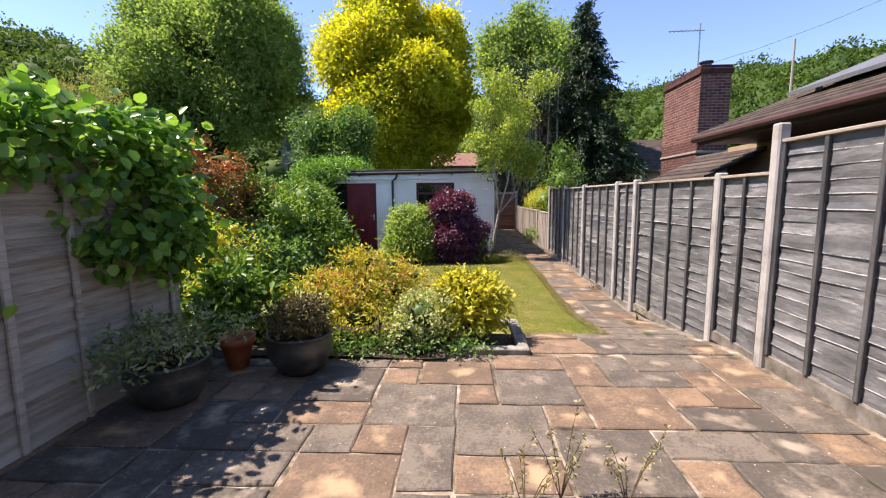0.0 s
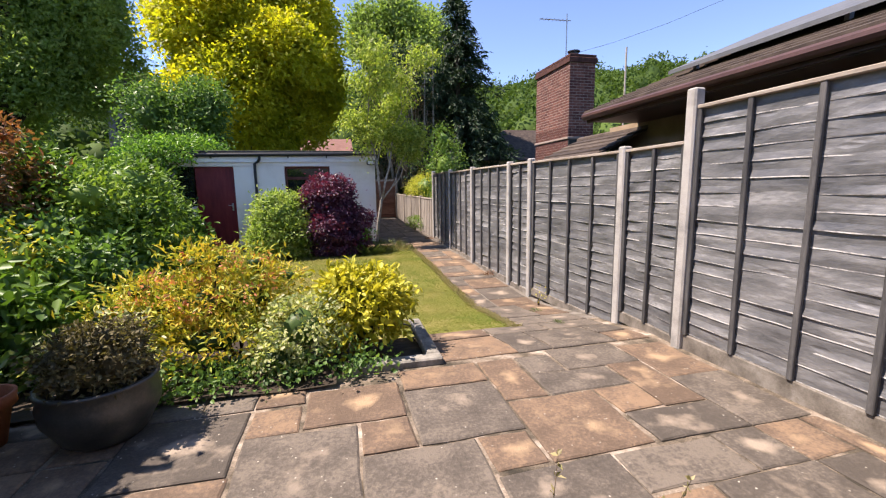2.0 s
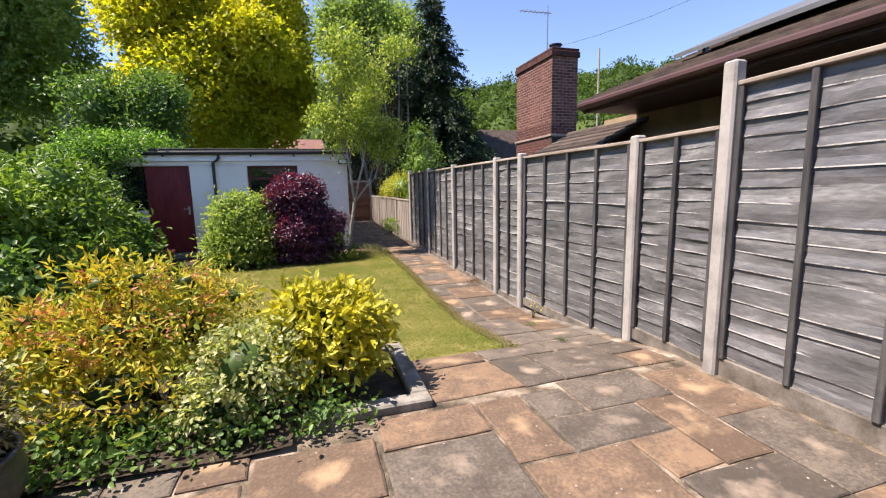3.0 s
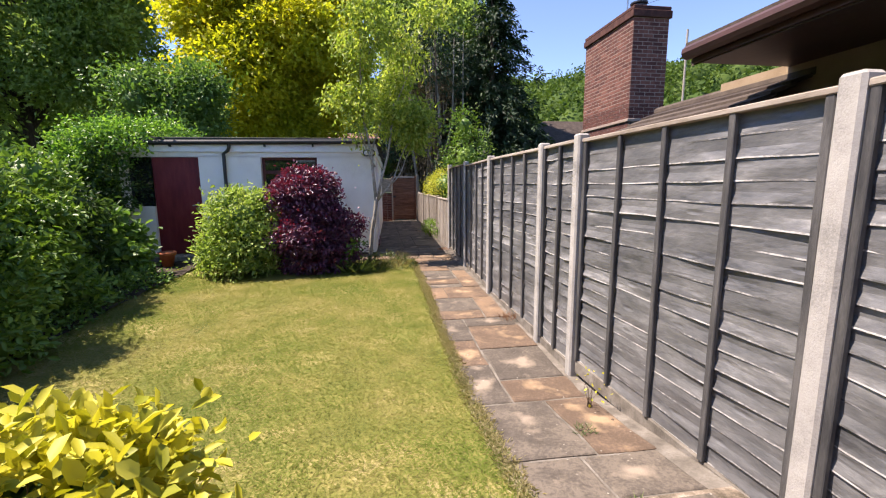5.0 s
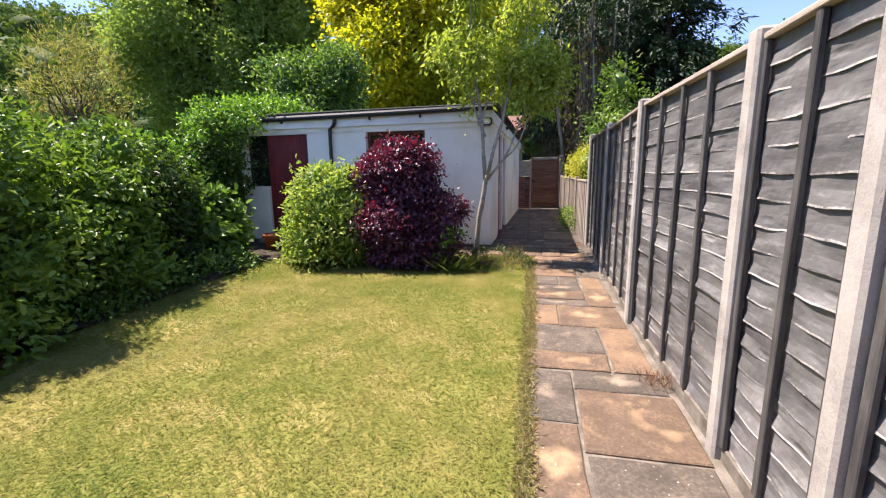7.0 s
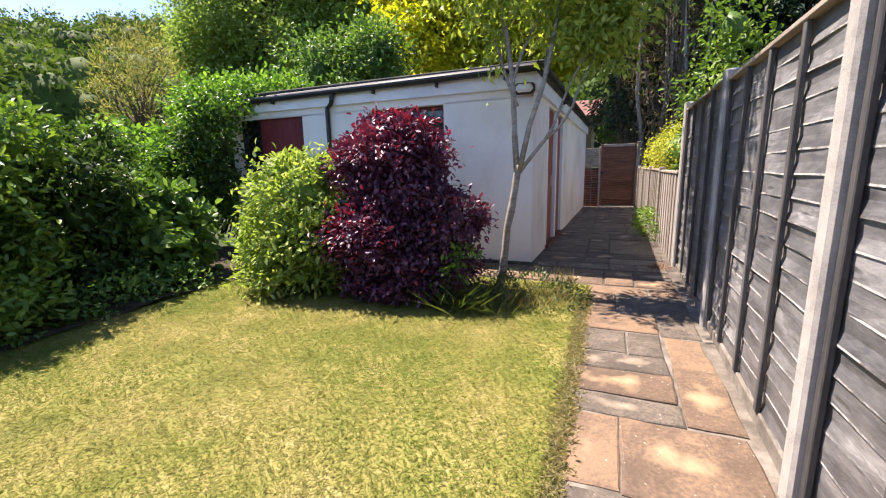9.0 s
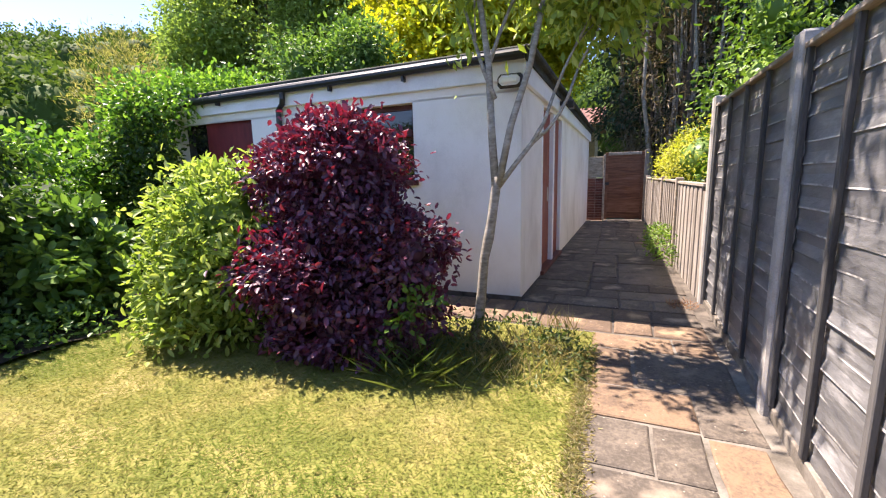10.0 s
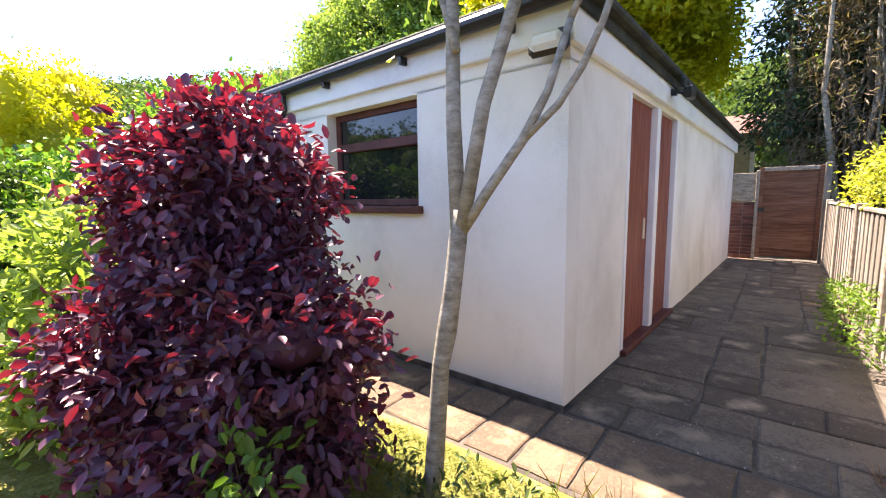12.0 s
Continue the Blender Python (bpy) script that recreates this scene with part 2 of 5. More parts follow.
L_IVY = leaf_surface("ivy_leaf", [(0.045, 0.125, 0.02), (0.12, 0.25, 0.038), (0.25, 0.42, 0.075)], 0.35, 0.42)
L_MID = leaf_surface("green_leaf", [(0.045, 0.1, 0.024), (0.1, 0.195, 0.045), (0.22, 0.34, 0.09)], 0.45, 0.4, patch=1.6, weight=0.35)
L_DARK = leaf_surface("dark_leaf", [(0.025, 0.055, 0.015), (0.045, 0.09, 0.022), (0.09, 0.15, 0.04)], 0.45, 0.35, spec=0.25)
L_BRIGHT = leaf_surface("bright_leaf", [(0.045, 0.1, 0.018), (0.12, 0.22, 0.034), (0.3, 0.42, 0.075)], 0.45, 0.32, patch=1.1)
L_LIME = leaf_surface("lime_leaf", [(0.12, 0.2, 0.035), (0.27, 0.37, 0.085), (0.54, 0.58, 0.22)], 0.5, 0.4, patch=2.2, spec=0.2)
L_PURPLE = leaf_surface("purple_leaf", [(0.052, 0.023, 0.048), (0.092, 0.036, 0.07), (0.155, 0.056, 0.095)], 0.42, 0.2, (3.2, 0.42, 0.48), 0.5)
L_ASH = leaf_surface("ash_leaf", [(0.12, 0.19, 0.06), (0.2, 0.29, 0.085), (0.33, 0.43, 0.15)], 0.55, 0.52, spec=0.15, patch=0.5)
L_GOLD = leaf_surface("golden_leaf", [(0.26, 0.28, 0.015), (0.52, 0.47, 0.03), (0.66, 0.62, 0.08)], 0.5, 0.38, (1.1, 1.1, 0.6))
L_SPIREA = leaf_surface("orange_yellow_leaf", [(0.12, 0.2, 0.03), (0.36, 0.4, 0.045), (0.6, 0.5, 0.05), (0.66, 0.36, 0.07)], 0.5, 0.35, (1.1, 1.1, 0.6), patch=3.0, weight=0.4)
L_FLOWER = leaf_surface("pink_orange_tip", [(0.5, 0.16, 0.09), (0.62, 0.28, 0.1), (0.66, 0.4, 0.12)], 0.5, 0.35, (1.1, 1.0, 0.7))
L_GTREE = leaf_surface("golden_tree_leaf", [(0.26, 0.33, 0.02), (0.46, 0.46, 0.025), (0.68, 0.58, 0.035)], 0.5, 0.58, (1.25, 1.25, 0.5), patch=0.5, weight=0.55)
L_SILVER = leaf_surface("grey_green_leaf", [(0.1, 0.16, 0.06), (0.2, 0.26, 0.11), (0.42, 0.44, 0.26)], 0.5, 0.35)
L_VARIEG = leaf_surface("cream_edged_leaf", [(0.17, 0.23, 0.08), (0.36, 0.4, 0.16), (0.62, 0.6, 0.34)], 0.5, 0.4)
L_RED = leaf_surface("red_green_leaf", [(0.09, 0.11, 0.03), (0.22, 0.11, 0.04), (0.46, 0.17, 0.07)], 0.4, 0.4, (1.3, 1.1, 0.7), patch=1.5)
L_FIR = leaf_surface("fir_needle", [(0.012, 0.03, 0.0135), (0.024, 0.0525, 0.021), (0.045, 0.0825, 0.033)], 0.6, 0.12)
L_BROWN = leaf_surface("brown_needle", [(0.1, 0.075, 0.048), (0.17, 0.13, 0.085), (0.26, 0.21, 0.14)], 0.8, 0.25)
L_WOOD = leaf_surface("woodland_leaf", [(0.035, 0.07, 0.018), (0.07, 0.12, 0.026), (0.13, 0.19, 0.045)], 0.7, 0.3, spec=0.1, patch=0.09)
L_SAP = leaf_surface("sapling_leaf", [(0.14, 0.22, 0.04), (0.28, 0.36, 0.065), (0.48, 0.52, 0.14)], 0.45, 0.5)
L_BLADE = leaf_surface("grass_blade", [(0.09, 0.145, 0.022), (0.15, 0.186, 0.034), (0.215, 0.215, 0.06), (0.36, 0.305, 0.145)], 0.75, 0.35, (1.12, 1.1, 0.6), patch=0.9, spec=0.1, weight=0.75)


# ---- building helpers ----
def put(name, bm, material, parent=None, label="", smooth=False):
    me = bpy.data.meshes.new(name)
    bm.to_mesh(me)
    bm.free()
    me.materials.append(material)
    if smooth:
        me.shade_smooth()
    ob = new(name, me)
    ob.parent = parent
    return tagged(ob, label)


def part(name, bm, material, parent, label="", smooth=False):
    return put(name, bm, material, parent, label, smooth)


def thing(name, label, category, at=(0, 0, 0), rz=0.0, group="", kind=""):
    ob = new(name)
    ob.empty_display_size = 0.1
    ob.matrix_world = pose(*at, 0, 0, rz)
    return tagged(ob, label, category, group, kind)


def box(bm, x0, y0, z0, x1, y1, z1, bevel=0.0):
    m = Matrix.LocRotScale(((x0 + x1) / 2, (y0 + y1) / 2, (z0 + z1) / 2), None, (abs(x1 - x0), abs(y1 - y0), abs(z1 - z0)))
    r = bmesh.ops.create_cube(bm, size=1, matrix=m)
    if bevel:
        edges = {e for v in r["verts"] for e in v.link_edges}
        bmesh.ops.bevel(bm, geom=list(edges), offset=bevel, segments=1, affect="EDGES")
    return bm


def boxed(x0, y0, z0, x1, y1, z1, bevel=0.0):
    return box(bmesh.new(), x0, y0, z0, x1, y1, z1, bevel)


def tube(bm, points, radii, sides=8):
    """A round limb along points, with a radius at each."""
    rings = []
    pts = [Vector(p) for p in points]
    for i, p in enumerate(pts):
        d = (pts[min(i + 1, len(pts) - 1)] - pts[max(i - 1, 0)]).normalized()
        u = d.orthogonal().normalized()
        if rings:
            u = (last - d * last.dot(d)).normalized()
        last = u
        w = d.cross(u)
        rings.append([bm.verts.new(p + radii[i] * (math.cos(a) * u + math.sin(a) * w)) for a in (2 * math.pi * k / sides for k in range(sides))])
    for a, b in zip(rings, rings[1:]):
        for k in range(sides):
            bm.faces.new((a[k], a[(k + 1) % sides], b[(k + 1) % sides], b[k]))
    bm.faces.new(list(reversed(rings[0])))
    bm.faces.new(rings[-1])
    return bm


def lathe(profile, sides=32):
    """A turned body from (radius, height) pairs."""
    bm = bmesh.new()
    rings = [[bm.verts.new((r * math.cos(2 * math.pi * k / sides), r * math.sin(2 * math.pi * k / sides), z)) for k in range(sides)] for r, z in profile]
    for a, b in zip(rings, rings[1:]):
        for k in range(sides):
            bm.faces.new((a[k], a[(k + 1) % sides], b[(k + 1) % sides], b[k]))
    bm.faces.new(list(reversed(rings[0])))
    return bm


def mesh_of(name, verts, faces, material):
    """A mesh from arrays; faces is an array with one row a face."""
    me = bpy.data.meshes.new(name)
    k = faces.shape[1]
    me.vertices.add(len(verts))
    me.vertices.foreach_set("co", np.asarray(verts, dtype=np.float32).ravel())
    me.loops.add(faces.size)
    me.loops.foreach_set("vertex_index", faces.astype(np.int32).ravel())
    me.polygons.add(len(faces))
    me.polygons.foreach_set("loop_start", np.arange(0, faces.size, k, dtype=np.int32))
    me.update(calc_edges=True)
    me.validate()
    me.materials.append(material)
    return me


def unit(v):
    return v / np.maximum(np.linalg.norm(v, axis=1, keepdims=True), 1e-6)


def leaves(name, p, d, nrm, length, width, material, parent, rng, shape="oval", label="", curl=0.15):
    """Leaves at the points p, growing along d, facing nrm: an oval (four triangles) or a slim blade (two), folded on the midrib."""
    n = len(p)
    L = (length * rng.uniform(0.65, 1.25, n))[:, None]
    W = (width * rng.uniform(0.7, 1.2, n))[:, None] * 0.5
    d = unit(d)
    s = unit(np.cross(d, nrm))
    u = np.cross(s, d)
    tip = p + d * L - u * L * curl
    if shape == "oval":
        v = np.stack([p, p + d * L * 0.3 + s * W * 0.85 + u * W * 0.25, p + d * L * 0.72 + s * W * 0.8 + u * W * 0.2, tip,
                      p + d * L * 0.72 - s * W * 0.8 + u * W * 0.2, p + d * L * 0.3 - s * W * 0.85 + u * W * 0.25], 1).reshape(-1, 3)
        base = (np.arange(n) * 6)[:, None]
        f = np.concatenate([base + np.array([[0, 1, 2, 3]]), base + np.array([[0, 3, 4, 5]])])
    else:
        v = np.stack([p, p + d * L * 0.45 + s * W + u * W * 0.25, tip, p + d * L * 0.45 - s * W + u * W * 0.25], 1).reshape(-1, 3)
        base = (np.arange(n) * 4)[:, None]
        f = np.concatenate([base + np.array([[0, 1, 2]]), base + np.array([[0, 2, 3]])])
    ob = new(name, mesh_of(name, v, f, material))
    ob.parent = parent
    return tagged(ob, label)


def clumps(blobs, per_area, rng, spread, shell=0.8, low=-0.6):
    """Centres of twig ends on the outside of the ellipsoids, with their outward ways."""
    cs, ns = [], []
    for (cx, cy, cz), (rx, ry, rz) in blobs:
        k = max(4, int(per_area * 4 * math.pi * ((rx * ry) ** 1.6 / 3 + (rx * rz) ** 1.6 / 3 + (ry * rz) ** 1.6 / 3) ** (1 / 1.6)))
        q = unit(rng.normal(size=(k, 3)))
        q = q[q[:, 2] > low]
        rad = (rng.uniform(shell, 1.05, len(q)) + rng.uniform(0, 0.16, len(q)) * (rng.random(len(q)) < 0.12))[:, None]
        cs.append(np.array([cx, cy, cz]) + q * rad * np.array([rx, ry, rz]))
        ns.append(unit(q / np.array([rx, ry, rz])))
    return np.concatenate(cs), np.concatenate(ns)


def crown(name, blobs, material, parent, seed, per_area=6, per_clump=20, spread=0.3, length=0.1, width=0.05, shape="oval", droop=0.2, shell=0.75, low=-0.6, label="", upright=0.4, zmin=None, flat=0.7):
    rng = np.random.default_rng(seed)
    c, o = clumps(blobs, per_area, rng, spread, shell, low)
    k = len(c)
    size = rng.uniform(0.5, 1.3, k)
    p = np.repeat(c, per_clump, 0) + rng.normal(size=(k * per_clump, 3)) * np.repeat(size, per_clump)[:, None] * spread * np.array([1, 1, flat])
    out = np.repeat(o, per_clump, 0)
    d = unit(out + 0.8 * rng.normal(size=p.shape) + np.array([0, 0, -droop]))
    nr = unit(0.6 * out + np.array([0, 0, upright]) + 0.55 * rng.normal(size=p.shape))
    if zmin is not None:
        keep = p[:, 2] > zmin + 0.02
        p, d, nr = p[keep], d[keep], nr[keep]
    return leaves(name, p, d, nr, length, width, material, parent, rng, shape, label)


def ball_template():
    bm = bmesh.new()
    bmesh.ops.create_icosphere(bm, subdivisions=2, radius=1)
    v = np.array([tuple(q.co) for q in bm.verts])
    f = np.array([[q.index for q in face.verts] for face in bm.faces])
    bm.free()
    return v, f


BALL_V, BALL_F = ball_template()


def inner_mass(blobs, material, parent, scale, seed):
    """The dense shaded inside of a crown: knobbly bodies under the leaves, added to block sky and light."""
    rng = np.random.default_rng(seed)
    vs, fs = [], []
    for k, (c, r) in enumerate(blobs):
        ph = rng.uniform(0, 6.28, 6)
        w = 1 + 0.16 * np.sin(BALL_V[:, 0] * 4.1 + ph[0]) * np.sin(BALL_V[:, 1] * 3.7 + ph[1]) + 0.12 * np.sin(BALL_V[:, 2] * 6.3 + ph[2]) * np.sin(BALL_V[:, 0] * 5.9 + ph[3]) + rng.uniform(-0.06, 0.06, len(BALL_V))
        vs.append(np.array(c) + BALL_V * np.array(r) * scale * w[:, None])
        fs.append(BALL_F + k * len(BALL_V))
    ob = new("crown_filler", mesh_of("crown_filler", np.concatenate(vs), np.concatenate(fs), material))
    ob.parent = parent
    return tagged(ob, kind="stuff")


def stems(parent, base, blobs, count, radius, material, seed, name="stem", sides=5):
    """Woody stems from the base into the crown."""
    rng = random.Random(seed)
    for i in range(count):
        bm = bmesh.new()
        (cx, cy, cz), (rx, ry, rz) = blobs[i % len(blobs)]
        end = Vector((cx + rx * rng.uniform(-0.7, 0.7), cy + ry * rng.uniform(-0.7, 0.7), cz + rz * rng.uniform(-0.1, 0.75)))
        b = Vector(base) + Vector((rng.uniform(-1, 1), rng.uniform(-1, 1), 0)) * 0.25 * min(rx, ry)
        mid = b.lerp(end, 0.5) + Vector((rng.uniform(-1, 1), rng.uniform(-1, 1), 0.6)) * 0.12 * (end - b).length
        r = radius * rng.uniform(0.6, 1.1)
        tube(bm, [b, b.lerp(mid, 0.55), mid, mid.lerp(end, 0.5), end], [r, r * 0.85, r * 0.65, r * 0.45, r * 0.15], sides)
        part(name, bm, material, parent, smooth=True)


def shrub(name, label, base, blobs, leaf, seed, category="shrub", stem=0.012, stem_count=9, core=0.0, core_leaf=None, **kw):
    t = thing(name, label, category, base)
    local = [((cx - base[0], cy - base[1], cz - base[2]), r) for (cx, cy, cz), r in blobs]
    stems(t, (0, 0, 0), local, stem_count, stem, M_STEM, seed)
    crown("foliage", local, leaf, t, seed, zmin=0.0, **kw)
    # filler bodies; a darker core_leaf puts the inner shade into the colour
    if core:
        inner_mass(local, core_leaf or leaf, t, core, seed)
    return t


def tree(name, label, base, blobs, leaf, seed, trunk_r=0.3, bark=None, limb_r=0.1, limbs=14, core=0.72, **kw):
    t = thing(name, label, "tree", base)
    rng = random.Random(seed)
    local = [((cx - base[0], cy - base[1], cz - base[2]), r) for (cx, cy, cz), r in blobs]
    top = max(c[2] for c, r in local)
    bm = bmesh.new()
    n = 7
    tube(bm, [(0.12 * trunk_r * rng.uniform(-4, 4) * i / n, 0.12 * trunk_r * rng.uniform(-4, 4) * i / n, top * i / (n - 1)) for i in range(n)],
         [trunk_r * (1.25 if i == 0 else 1 - 0.13 * i) for i in range(n)], 10)
    part("trunk", bm, bark or M_DARKBARK, t, smooth=True)
    for i in range(limbs):
        bm = bmesh.new()
        (cx, cy, cz), (rx, ry, rz) = local[i % len(local)]
        end = Vector((cx + rx * rng.uniform(-0.75, 0.75), cy + ry * rng.uniform(-0.75, 0.75), cz + rz * rng.uniform(-0.4, 0.8)))
        b = Vector((0, 0, min(top * rng.uniform(0.25, 0.8), max(0.3, end.z - 0.2))))
        mid = b.lerp(end, 0.5) + Vector((rng.uniform(-1, 1), rng.uniform(-1, 1), rng.uniform(-0.3, 1))) * 0.1 * (end - b).length
        tube(bm, [b, b.lerp(mid, 0.5), mid, mid.lerp(end, 0.5), end], [limb_r * s for s in (1, 0.8, 0.6, 0.4, 0.12)], 6)
        part("limb", bm, bark or M_DARKBARK, t, smooth=True)
    crown("crown", local, leaf, t, seed, **kw)
    inner_mass(local, leaf, t, core, seed)
    return t


def blob_crown(seed, centre, radii, count, small=(0.35, 0.6)):
    """An uneven crown: lobes set over one ellipsoid."""
    rng = random.Random(seed)
    out = [(centre, tuple(0.72 * r for r in radii))]
    for _ in range(count):
        a, h = rng.uniform(0, 2 * math.pi), rng.uniform(-0.75, 0.85)
        w = math.sqrt(1 - h * h) * 0.72
        s = rng.uniform(*small)
        out.append(((centre[0] + radii[0] * w * math.cos(a), centre[1] + radii[1] * w * math.sin(a), centre[2] + radii[2] * h * 0.78), tuple(s * r for r in radii)))
    return out


LEVEL_Y, LEVEL_Z = (4.8, 5.4, 7.0, 8.5, 10.0, 13.0, 14.5, 22.0), (0.0, -0.09, -0.29, -0.28, -0.21, -0.19, -0.15, -0.13)


def gz(y):
    """The garden falls behind the patio and rises a little towards the garage."""
    return float(np.interp(y, LEVEL_Y, LEVEL_Z))

# ---- ground ----
FENCE_X, OLD_X, FRONT_Y, SIDE_X, GATE_Y = 4.35, -1.05, 13.68, 2.62, 22.2


def sheet(name, x0, x1, y0, y1, material, dz, step, label, kind="structure", wob=0.0):
    bm = bmesh.new()
    nx, ny = max(1, round((x1 - x0) / step)), max(1, round((y1 - y0) / step))
    vs = [[bm.verts.new((x0 + (x1 - x0) * i / nx, y0 + (y1 - y0) * j / ny, 0)) for i in range(nx + 1)] for j in range(ny + 1)]
    for row in vs:
        for v in row:
            v.co.z = gz(v.co.y) + dz + wob * noise.noise(v.co * 1.7)
    for j in range(ny):
        for i in range(nx):
            bm.faces.new((vs[j][i], vs[j][i + 1], vs[j + 1][i + 1], vs[j + 1][i]))
    return tagged(put(name, bm, material, smooth=True), label, "ground", kind=kind)


# one sheet to the horizon: flat round the garden, rising to the wooded hills
def land(x, y):
    r = math.hypot(x - 2, y - 8)
    rise = max(0.0, r - 48.0)
    az = math.degrees(math.atan2(x - 2, y - 8))
    steep = 0.255 + 0.1 * math.exp(-((az + 44) / 14) ** 2) + 0.06 * math.exp(-((az + 62) / 12) ** 2) + 0.055 * min(1.0, max(0.0, (az + 30) / 30)) + 0.012 * math.sin(az * 0.21)
    low = -0.24 * min(1.0, max(0.0, (19.0 - r) / 4.0))
    return -0.18 + low + steep * min(rise, 100) * (1.0 if y > -40 else 0.4)


bm = bmesh.new()
rings = []
for r in (0.01, 6, 12, 20, 28, 36, 46, 60, 76, 92, 110, 130, 150, 220, 500, 2500):
    rings.append([bm.verts.new((2 + r * math.sin(a), 8 + r * math.cos(a), land(2 + r * math.sin(a), 8 + r * math.cos(a)))) for a in (2 * math.pi * k / 72 for k in range(72))])
for a, b in zip(rings, rings[1:]):
    for k in range(72):
        bm.faces.new((a[k], a[(k + 1) % 72], b[(k + 1) % 72], b[k]))
tagged(put("ground", bm, M_HILL, smooth=True), "dark earth and undergrowth rising to wooded hills", "ground", kind="structure")

patio = sheet("patio", OLD_X - 0.3, FENCE_X + 0.1, -1.6, 4.75, M_MORTAR, -0.012, 0.4, "sandy mortar bed of a stone patio")
path = sheet("path", 3.4, FENCE_X + 0.1, 5.68, 13.0, M_GRAVEL, -0.012, 0.4, "mortar bed of a stone garden path")
yard = sheet("yard", -2.4, FENCE_X + 0.1, 13.0, 22.6, M_DARKMORTAR, -0.012, 0.4, "mortar bed of the paving beside the garage")
sheet("patio_strip", 2.26, FENCE_X + 0.1, 4.75, 5.68, M_MORTAR, -0.012, 0.2, "sandy mortar bed between planter and fence")
lawn = sheet("lawn", -1.6, 3.4, 5.68, 13.0, M_GRASS, -0.012, 0.12, "patchy sun-dried mown lawn", wob=0.018)
sheet("flower_bed", -5.0, -0.85, 4.75, 13.6, M_SOIL, 0.01, 0.2, "dark soil of the planted border", wob=0.05)
sheet("front_bed", -0.9, 1.5, 4.45, 6.1, M_SOIL, 0.02, 0.12, "dark soil of the shrub bed by the patio", wob=0.03)

sheet("planter_soil", 1.5, 2.24, 4.75, 5.64, M_SOIL, 0.004, 0.1, "dark soil in the stone-edged planter", wob=0.02)

# ---- house and neighbours behind the fences ----
# unseen wall added behind the camera: pale to bounce light, low to let sky in
bm = boxed(-7, -1.9, -0.2, 4.3, -1.6, 2.7)
tagged(put("wall_south", bm, M_RENDER), "plain pale wall, unseen, added to close the place and bounce light", "wall", kind="structure")

# bungalow beside the fence
bung = thing("bungalow", "beige rendered bungalow with a low brown tiled roof", "house", (5.45, 6.9, 0.0))
part("wall", boxed(0.45, -0.9, 0, 6, 0.75, 2.3), M_DASH, bung)
part("bay_wall", boxed(0.45, -13, 0, 6, -0.9, 2.279), M_DASH, bung)
bm = bmesh.new()
for k, (a, b) in enumerate([((-0.38, 2.38), (1.9, 3.3)), ((1.9, 3.3), (6.4, 1.7))]):
    v = [bm.verts.new(p) for p in ((a[0], -13, a[1]), (a[0], 0.1, a[1]), (b[0], 0.1, b[1]), (b[0], -13, b[1]))]
    w = [bm.verts.new((p.co.x, p.co.y, p.co.z - 0.12)) for p in v]
    bm.faces.new(v)
    bm.faces.new(list(reversed(w)))
    for i in range(4):
        bm.faces.new((v[i], w[i], w[(i + 1) % 4], v[(i + 1) % 4]))
part("roof", bm, M_TILE, bung)
for k in range(11):
    x = -0.42 + 0.21 * k
    z = 2.41 + 0.395 * 0.21 * k
    bm = bmesh.new()
    v = [bm.verts.new((x + dx, y, z + 0.395 * dx + dz)) for y in (-13, 0.13) for dx, dz in ((0, 0.02), (0.27, 0.0), (0.27, -0.03), (0, -0.02))]
    for f in ((0, 1, 2, 3), (7, 6, 5, 4), (0, 4, 5, 1), (1, 5, 6, 2), (2, 6, 7, 3), (3, 7, 4, 0)):
        bm.faces.new([v[i] for i in f])
    part("tile_course", bm, M_TILE, bung, "mossy overlapping brown tiles")
bm = bmesh.new()
tube(bm, [(-0.44, -13, 2.36), (-0.44, 0.08, 2.345)], [0.05, 0.05], 10)
part("gutter", bm, M_GUTTER, bung, "brown half-round plastic gutter")
part("fascia", boxed(-0.40, -13, 2.27, -0.36, 0.08, 2.38), M_GUTTER, bung)
part("soffit", boxed(-0.36, -13, 2.28, 0.47, 0.08, 2.3), M_GUTTER, bung)
bm = bmesh.new()
v = [bm.verts.new((0.3 + dx, y, 2.82 + dz)) for y in (-13, -0.62) for dx, dz in ((0, 0.0), (1.5, 0.6), (1.5, 0.56), (0, -0.045))]
for f in ((0, 1, 2, 3), (7, 6, 5, 4), (0, 4, 5, 1), (1, 5, 6, 2), (2, 6, 7, 3), (3, 7, 4, 0)):
    bm.faces.new([v[i] for i in f])
bmesh.ops.recalc_face_normals(bm, faces=bm.faces)
part("solar_panel", bm, surface("weathered_aluminium", [(0.09, 0.095, 0.1), (0.14, 0.145, 0.15)], 4, 0.5, 0.05, 60), bung, "grey-framed solar panels above the tiles")
for k in range(6):
    part("panel_bracket", boxed(0.45, -0.9 - 1.6 * k, 2.66, 0.5, -0.86 - 1.6 * k, 2.84), M_METAL, bung)

lean = thing("lean_to_roof", "low brown tiled roof against the end of the bungalow", "roof", (5.91, 6.79, 2.2))
